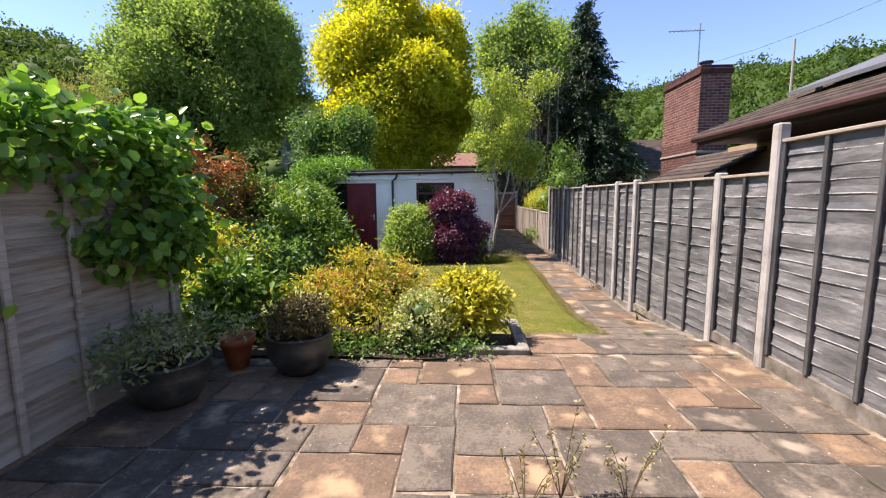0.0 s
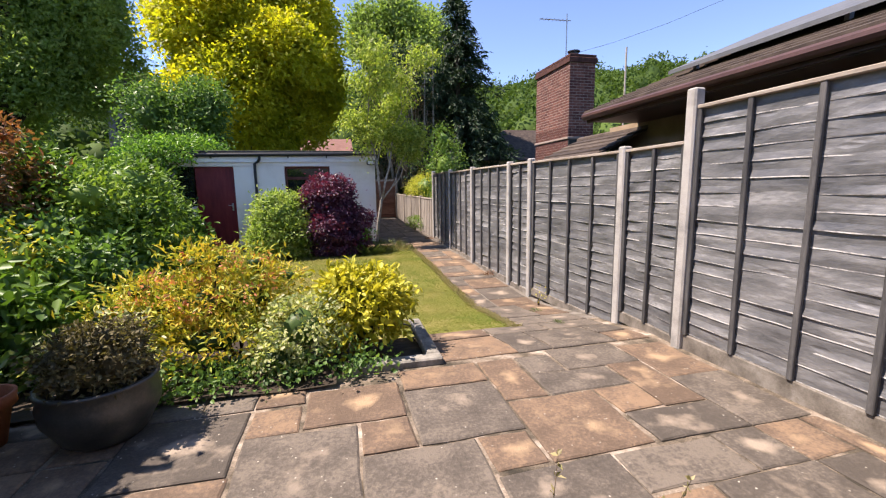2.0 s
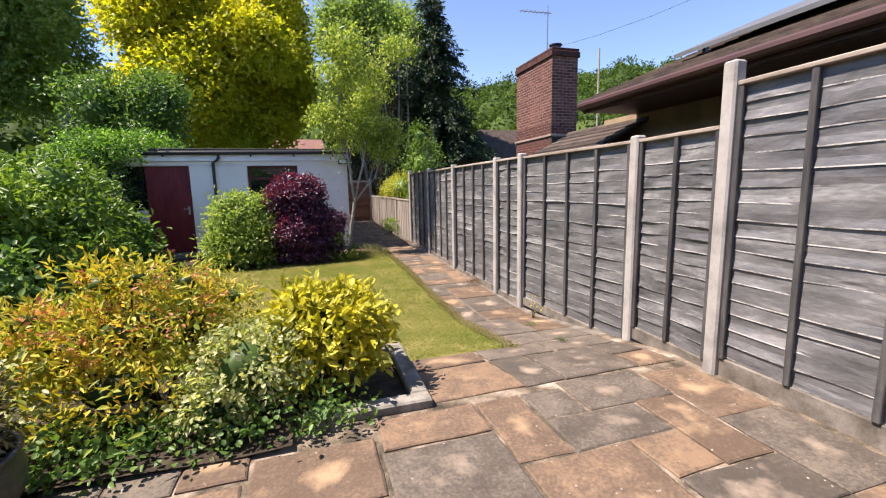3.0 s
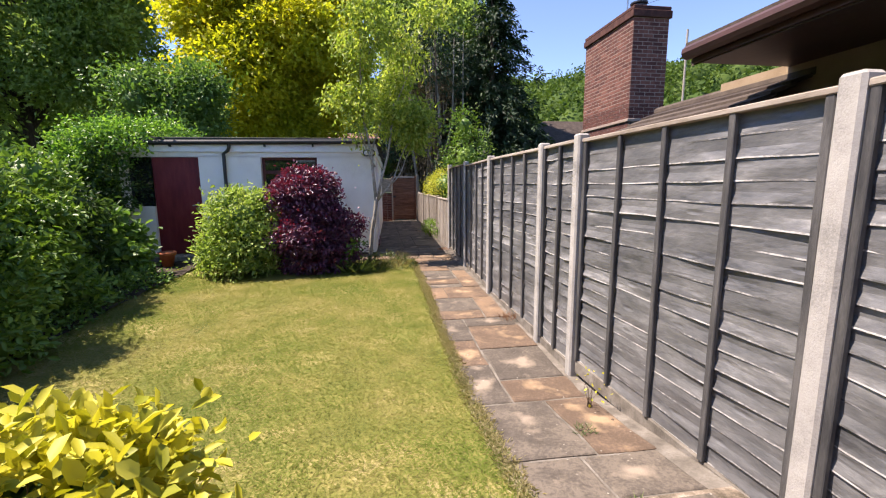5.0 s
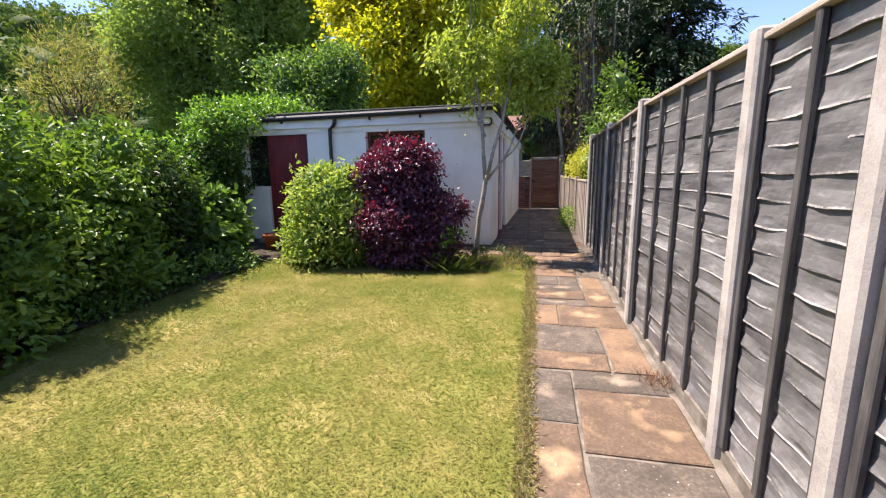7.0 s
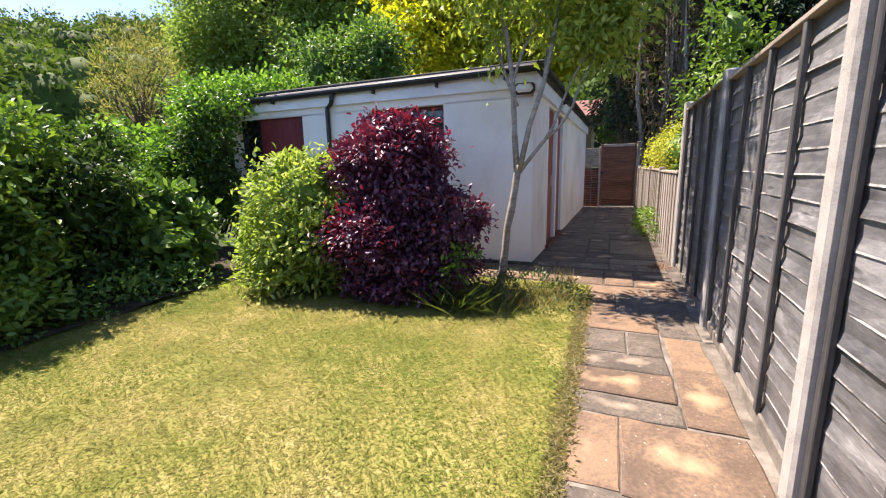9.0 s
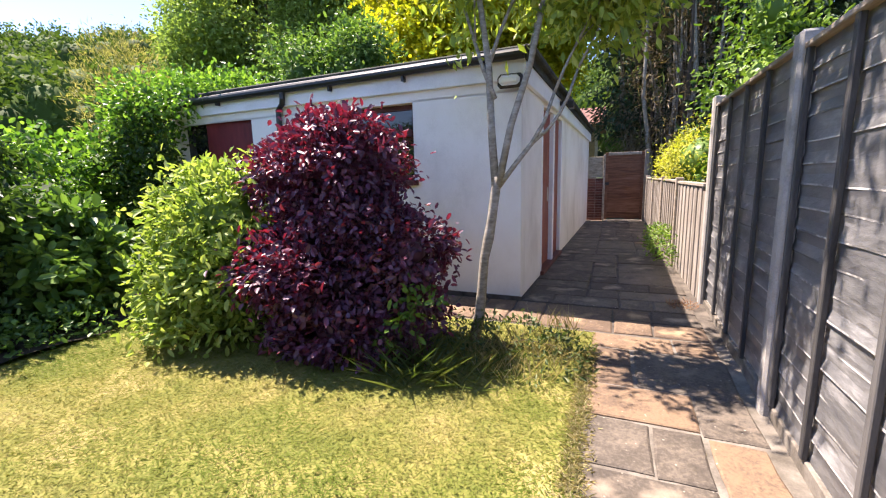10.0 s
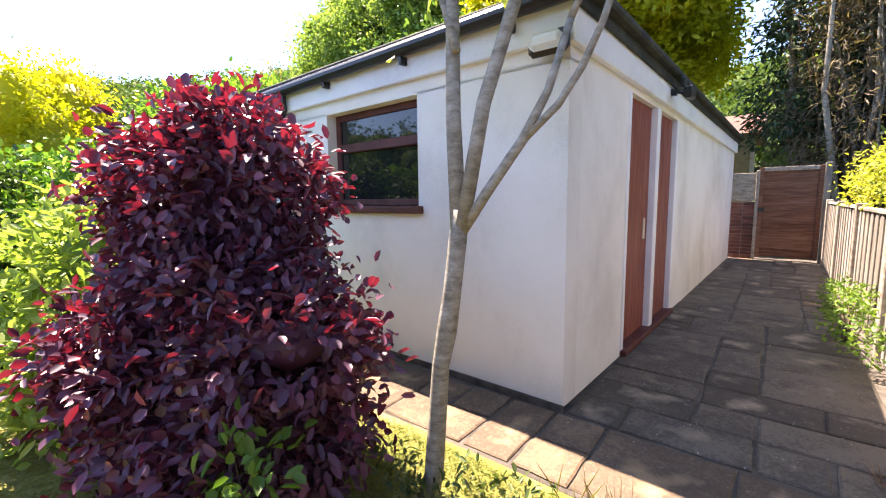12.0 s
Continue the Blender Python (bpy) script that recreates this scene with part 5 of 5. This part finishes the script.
# weeds, long grass and dry growth
L_WEED = leaf_surface("weed_leaf", [(0.04, 0.07, 0.02), (0.08, 0.12, 0.034), (0.17, 0.19, 0.075)], 0.5, 0.28)
L_STRAW = leaf_surface("straw_blade", [(0.2, 0.19, 0.07), (0.34, 0.29, 0.13), (0.45, 0.39, 0.22)], 0.6, 0.3, (1.1, 1.1, 0.7))
L_RUST = leaf_surface("rusty_weed", [(0.16, 0.08, 0.05), (0.26, 0.13, 0.08), (0.3, 0.2, 0.1)], 0.6, 0.3, (1.1, 1.0, 0.8))


def tuft(name, label, x, y, r, count, length, leaf, seed, lean=0.6, width=0.012):
    t = thing(name, label, "grass tuft", (x, y, gz(y)), kind="stuff")
    g = np.random.default_rng(seed)
    a, q = g.uniform(0, 2 * math.pi, count), r * np.sqrt(g.uniform(0, 1, count))
    p = np.stack([q * np.cos(a), q * np.sin(a), np.zeros(count)], 1)
    b = g.uniform(0, 2 * math.pi, count)
    d = np.stack([np.cos(b) * lean, np.sin(b) * lean, g.uniform(0.4, 1.2, count)], 1)
    leaves("blade_mass", p, d, unit(np.stack([-np.cos(b) * 0.4, -np.sin(b) * 0.4, np.full(count, 1.0)], 1) + 0.4 * g.normal(size=(count, 3))), length, width, leaf, t, g, "slim", curl=0.07)
    return t


tuft("strap_leaf_clump", "arching strap-leaved clump under the smoke bush", 2.25, 11.72, 0.22, 90, 0.42, L_WEED, 101, 0.9, 0.009)
tuft("strap_leaf_clump", "green strap leaves fallen over on the lawn edge", 2.62, 11.75, 0.2, 50, 0.3, L_WEED, 111, 0.9, 0.006)
tuft("dry_grass_tuft", "dry seeding grass by the young tree", 2.9, 12.2, 0.4, 320, 0.2, L_STRAW, 102, 0.5, 0.004)
tuft("dry_grass_tuft", "dry seeding grass by the paving", 3.1, 12.75, 0.22, 60, 0.24, L_STRAW, 103, 0.3, 0.003)
shrub("low_weeds", "low green leafy weeds at the foot of the young tree", (2.75, 12.4, G0), [((2.75, 12.45, -0.14), (0.5, 0.36, 0.15)), ((3.1, 12.3, -0.16), (0.3, 0.4, 0.13)), ((2.3, 12.35, -0.14), (0.35, 0.25, 0.18))], L_WEED, 104, category="weeds", stem=0.005, per_area=60, per_clump=8, spread=0.05, length=0.05, width=0.022)
shrub("bindweed", "fresh green leafy weed growing under the smoke bush", (2.2, 11.8, G0), [((2.22, 11.74, 0.05), (0.16, 0.14, 0.2)), ((2.3, 11.8, 0.3), (0.1, 0.1, 0.1))], L_BRIGHT, 105, category="weeds", stem=0.004, per_area=60, per_clump=8, spread=0.05, length=0.07, width=0.04)
tuft("rusty_weed", "rusty seeding weed in the path joint", 4.24, 8.8, 0.1, 70, 0.13, L_RUST, 106, 0.5, 0.004)
tuft("rusty_weed", "rusty seeding weed at the low fence", 4.2, 13.9, 0.14, 110, 0.08, L_RUST, 107, 0.8, 0.006)
tuft("joint_grass", "green grass tuft in the path joint", 4.0, 6.35, 0.07, 70, 0.05, L_WEED, 108, 0.9, 0.005)
tuft("joint_grass", "small weed in a paving joint", 3.9, 5.6, 0.05, 60, 0.045, L_WEED, 109, 0.9, 0.005)
shrub("yellow_weed", "small yellow-flowered weed by the fence foot", (4.22, 6.7, gz(6.7)), [((4.22, 6.7, gz(6.7) + 0.18), (0.06, 0.16, 0.1))], L_GOLD, 110, category="weeds", stem=0.003, per_area=60, per_clump=3, spread=0.03, length=0.025, width=0.018)


def dry_weed(x, y, h, seed):
    t = thing("dry_weed", "tall dry weed with pale seed heads in a paving joint", "weed", (x, y, 0))
    r = random.Random(seed)
    g = np.random.default_rng(seed)
    tips = []
    for i in range(6):
        a = r.uniform(0, 6.28)
        top = Vector((0.16 * math.cos(a), 0.16 * math.sin(a), h * r.uniform(0.6, 1)))
        part("stem", tube(bmesh.new(), [(0, 0, 0), top * 0.5 + Vector((0, 0, 0.04)), top], [0.003, 0.0022, 0.001], 5), M_STEM, t)
        tips += [top * q for q in (0.5, 0.62, 0.75, 0.86, 0.95, 1.0)]
    p = np.repeat(np.array(tips), 3, 0)
    tagged(leaves("seed_heads", p, g.normal(size=p.shape) + np.array([0, 0, 0.6]), g.normal(size=p.shape), 0.03, 0.014, L_STRAW, t, g, "slim", "pale dry seed heads"), "pale dry seed heads", kind="stuff")


dry_weed(2.18, 2.62, 0.5, 1)
dry_weed(2.5, 2.58, 0.46, 2)
dry_weed(1.98, 2.5, 0.3, 3)

# ---- pots ----
def round_pot(at, r, h, seed):
    t = thing("glazed_pot", "large dark glazed round garden pot", "plant pot", at, 0, "dark glazed pots")
    part("body", lathe([(r * 0.55, 0), (r * 0.72, h * 0.12), (r * 0.97, h * 0.5), (r, h * 0.72), (r * 0.94, h * 0.92), (r * 1.0, h * 0.96), (r * 1.0, h), (r * 0.9, h), (r * 0.88, h * 0.8)], 36), M_GLAZE, t, smooth=True)
    bm = lathe([(r * 0.9, h * 0.8), (r * 0.5, h * 0.84), (0.01, h * 0.86)], 24)
    part("soil", bm, M_SOIL, t, smooth=True)
    return t


round_pot((0.2, 4.2, 0), 0.29, 0.36, 1)
round_pot((-0.6, 3.6, 0), 0.3, 0.34, 2)
t = thing("terracotta_pot", "small empty terracotta flower pot", "plant pot", (-0.42, 4.25, 0))
part("body", lathe([(0.09, 0), (0.138, 0.23), (0.16, 0.23), (0.165, 0.3), (0.146, 0.3), (0.13, 0.21)], 28), M_TERRA, t, smooth=True)
part("soil", lathe([(0.131, 0.22), (0.01, 0.225)], 20), M_SOIL, t)
copy_thing(t, pose(-1.5, 12.95, gz(12.95)))["label"] = "small terracotta flower pot by the garage wall"
L_DRY = leaf_surface("dry_brown_leaf", [(0.055, 0.046, 0.02), (0.12, 0.1, 0.04), (0.2, 0.175, 0.075)], 0.7, 0.2)
shrub("potted_conifer", "brownish dwarf conifer in the round pot", (0.2, 4.2, 0.31), [((0.2, 4.2, 0.42), (0.24, 0.24, 0.15)), ((0.23, 4.22, 0.56), (0.18, 0.18, 0.12)), ((0.1, 4.16, 0.52), (0.15, 0.15, 0.12)), ((0.32, 4.12, 0.47), (0.13, 0.13, 0.11))], L_DRY, 91, core=0.7, per_area=380, per_clump=13, spread=0.032, length=0.036, width=0.018, shape="slim", droop=0.0)
shrub("potted_shrub", "grey-green spreading shrub in the round pot", (-0.6, 3.6, 0.29), [((-0.6, 3.6, 0.5), (0.4, 0.36, 0.14)), ((-0.4, 3.7, 0.55), (0.3, 0.3, 0.14)), ((-0.76, 3.4, 0.38), (0.26, 0.3, 0.1))], L_SILVER, 92, per_area=60, per_clump=10, spread=0.07, length=0.05, width=0.026)

# stone edging of the planter
pl = thing("planter_edging", "weathered stone edging round a sunken planter", "planter", (2.3, 4.7, 0))
for b in ((-0.75, -0.06, -0.02, 0.04, 0.06, 0.05), (-0.08, 0.06, -0.02, 0.04, 1.0, 0.05), (-0.75, 0.9, -0.02, -0.08, 1.0, 0.05)):
    part("edging_stone", boxed(*b, 0.012), M_KERB, pl)

# ---- grass blades ----
def blades():
    t = thing("grass", "short dry mown grass blades", "grass", kind="stuff")
    rng = np.random.default_rng(99)
    n = 260000
    p = np.stack([rng.uniform(-1.2, 3.42, n), rng.uniform(4.8, 12.95, n), np.zeros(n)], 1)
    p[:, 2] = np.interp(p[:, 1], LEVEL_Y, LEVEL_Z) - 0.006
    p = p[~((p[:, 0] < 2.32) & (p[:, 1] < 5.75)) & (p[:, 1] > 5.66 + 0.05 * np.sin(p[:, 0] * 5))]
    k = len(p)
    p[:, 2] += rng.uniform(0, 0.007, k)
    a = rng.uniform(0, 2 * math.pi, k)
    d = np.stack([np.cos(a), np.sin(a), rng.uniform(0.0, 0.7, k)], 1)
    leaves("blades", p, unit(d), unit(np.array([0, 0, 1.0]) + 0.28 * rng.normal(size=(k, 3))), 0.03, 0.0058, L_BLADE, t, rng, "slim", curl=0.08)
    m = 14000
    p = np.stack([3.39 + rng.normal(size=m) * 0.03, rng.uniform(5.6, 12.6, m), np.zeros(m)], 1)
    p[:, 2] = np.interp(p[:, 1], LEVEL_Y, LEVEL_Z) - 0.008
    a = rng.uniform(0, 2 * math.pi, m)
    d = np.stack([np.cos(a), np.sin(a), rng.uniform(0.2, 1.2, m)], 1)
    leaves("edge_blades", p, unit(d), unit(np.array([0, 0, 1.0]) + 0.5 * rng.normal(size=(m, 3))), 0.042, 0.005, L_STRAW, t, rng, "slim", curl=0.3)


blades()

# ---- paving slabs ----
def slab(parent, x0, y0, x1, y1, rng, material, gap=0.009):
    bm = bmesh.new()
    g = gap + rng.uniform(-0.003, 0.004)
    c = [(x0 + g, y0 + g), (x1 - g, y0 + g), (x1 - g, y1 - g), (x0 + g, y1 - g)]
    c = [(x + rng.uniform(-0.01, 0.01), y + rng.uniform(-0.01, 0.01)) for x, y in c]
    rim = []
    for (ax, ay), (bx, by) in zip(c, c[1:] + c[:1]):
        for s in (0.0, 0.33, 0.67):
            w = 0.0 if s == 0 else rng.uniform(-0.014, 0.014)
            rim.append((ax + (bx - ax) * s + w * (by - ay), ay + (by - ay) * s - w * (bx - ax)))
    mx, my = (x0 + x1) / 2, (y0 + y1) / 2
    h, tx, ty = rng.uniform(-0.003, 0.004), rng.uniform(-0.006, 0.006), rng.uniform(-0.006, 0.006)
    lo = [bm.verts.new((x, y, gz(y) - 0.035)) for x, y in rim]
    mid = [bm.verts.new((x, y, gz(y) - 0.007 + h + tx * (x - mx) + ty * (y - my))) for x, y in rim]
    top = []
    for x, y in rim:
        d = Vector((mx - x, my - y)).normalized() * 0.013
        top.append(bm.verts.new((x + d.x, y + d.y, gz(y) + h + tx * (x - mx) + ty * (y - my))))
    bm.faces.new(top)
    for i in range(12):
        j = (i + 1) % 12
        bm.faces.new((lo[i], lo[j], mid[j], mid[i]))
        bm.faces.new((mid[i], mid[j], top[j], top[i]))
    return part("slab", bm, material, parent)


def paving(parent, ox, oy, step, ni, nj, given, seed, x1, y1, tan=0.4):
    """Slabs on a grid of square cells: those given as (i0, j0, i1, j1, 'g' or 't'), and the rest filled in with singles and doubles."""
    rng = random.Random(seed)
    used = set()

    def lay(i0, j0, i1, j1, tone):
        for i in range(math.floor(i0), math.ceil(i1)):
            for j in range(math.floor(j0), math.ceil(j1)):
                used.add((i, j))
        a, b = ox + i0 * step, oy + j0 * step
        c, d = min(ox + i1 * step, x1), min(oy + j1 * step, y1)
        if c - a > 0.08 and d - b > 0.08:
            slab(parent, a, b, c, d, rng, M_TAN if tone == "t" else M_SLAB)

    for s in given:
        lay(*s)
    for j in range(*nj):
        for i in range(*ni):
            if (i, j) in used:
                continue
            sizes = [(2, 2), (2, 1), (1, 2), (1, 1), (2, 1)]
            rng.shuffle(sizes)
            for w, h in sizes + [(1, 1)]:
                cells = [(i + a, j + b) for a in range(w) for b in range(h)]
                if all(q not in used and ni[0] <= q[0] < ni[1] and nj[0] <= q[1] < nj[1] for q in cells):
                    lay(i, j, i + w, j + h, "t" if rng.random() < tan else "g")
                    break


NEAR = [(1, 2, 3, 4, "g"), (2, 4, 4, 5.5, "t"), (1, 4, 2, 5, "t"), (4, 3, 6, 5, "g"), (3, 3, 4, 4, "t"), (3, 1, 5, 3, "g"), (2, 0, 3, 2, "g"), (1, 1, 2, 2, "t"),
        (0, 1, 1, 2, "g"), (-1, 2, 1, 3, "t"), (-1, 3, 1, 5, "g"), (3, 0, 4, 1, "t")]
FAR = [(5, 2, 6, 3, "t"), (6, 4, 7, 6, "t"), (6, 2, 8, 4, "t"), (5, 0, 7, 2, "g"), (7, 4, 9, 5, "g"), (8, 3, 9, 4, "t"), (9, 3, 10, 5, "t"), (8, 2, 10, 3, "g"),
       (7, 1, 9, 2, "g"), (9, 1, 10, 2, "g"), (7, 0, 8, 1, "t"), (0, -1, 2, 1, "t"), (4, 5, 6, 6, "t"), (7, 5, 8, 6, "g"), (8, 5, 10, 7, "g"), (10, 4, 12, 6, "t"), (10, 2, 12, 4, "g"), (6, 6, 8, 8, "g")]
CELL = 0.323
paving(patio, 0.655, 2.655, CELL, (-6, 12), (-14, 6), NEAR + FAR, 5, FENCE_X, 4.66)
rng = random.Random(9)
for x0, x1, y0, y1, tone in ((3.36, 3.83, 5.68, 6.08, "g"), (3.83, 4.32, 5.68, 6.08, "g"), (3.38, 3.95, 6.08, 6.91, "g"), (3.95, 4.32, 6.08, 6.91, "t"), (3.38, 3.7, 6.91, 7.64, "g"), (3.7, 4.32, 6.91, 7.3, "t"),
                             (3.38, 3.7, 7.64, 8.27, "t"), (3.7, 4.32, 7.3, 8.0, "g"), (3.7, 4.32, 8.0, 8.67, "t"), (3.38, 3.7, 8.27, 8.92, "g"), (3.7, 4.32, 8.67, 8.94, "g"), (3.38, 4.0, 8.93, 9.23, "t"),
                             (3.38, 4.0, 9.23, 9.78, "g"), (4.0, 4.3, 8.94, 9.78, "t"), (3.38, 3.67, 9.78, 10.36, "t"), (3.67, 4.27, 9.78, 10.36, "t"), (3.38, 4.0, 10.36, 10.58, "g"), (3.38, 4.0, 10.58, 10.92, "t"),
                             (4.0, 4.28, 10.36, 11.05, "t"), (3.38, 4.0, 10.92, 11.2, "g"), (3.38, 3.74, 11.2, 11.64, "g"), (3.74, 4.0, 11.2, 11.64, "g"), (4.0, 4.28, 11.05, 11.6, "t"), (3.38, 4.0, 11.64, 12.06, "t"), (4.0, 4.3, 11.6, 12.06, "g")):
    slab(path, x0, y0, x1, y1, rng, M_TAN if tone == "t" else M_SLAB)
paving(path, 3.38, 12.06, 0.31, (0, 3), (0, 3), [], 6, 4.3, 13.0, 0.5)
paving(path, 2.36, 4.68, 0.327, (0, 6), (0, 4), [], 12, 4.32, 5.68, 0.5)
paving(yard, -2.2, 13.02, 0.32, (0, 21), (0, 2), [], 7, 4.3, 13.66, 0.8)
paving(yard, SIDE_X + 0.03, 13.68, 0.32, (0, 6), (0, 27), [], 8, 4.3, 22.5, 0.04)

# ---- chimney bricks ----
brng = random.Random(4)
BRICK = bpy.data.meshes.new("brick")
bm = boxed(0, 0, 0, 0.215, 0.03, 0.061, 0.003)
bm.to_mesh(BRICK)
bm.free()
BRICK.materials.append(M_BRICK)
rest = bmesh.new()
made = 0
c = 0
z = CZ1 - 0.075
while z > 1.6:
    for face in ("front", "side"):
        length = CW if face == "front" else CD
        x = -0.11 if c % 2 else 0.0
        while x < length - 0.01:
            a, b = max(0, x) + 0.007, min(length, x + 0.225) - 0.007
            if b - a > 0.03:
                if made < 300:
                    ob = new("brick", BRICK)
                    ob.parent = chim
                    s = Matrix.Diagonal(((b - a) / 0.215, 1, 1, 1))
                    ob.matrix_local = (pose(a, 0, z) if face == "front" else pose(0, b, z, 0, 0, -90)) @ s
                    made += 1
                elif face == "front":
                    box(rest, a, 0, z, b, 0.03, z + 0.065)
                else:
                    box(rest, 0, a, z, 0.03, b, z + 0.065)
            x += 0.225
    z -= 0.075
    c += 1
tagged(part("lower_bricks", rest, M_BRICK, chim), kind="stuff")
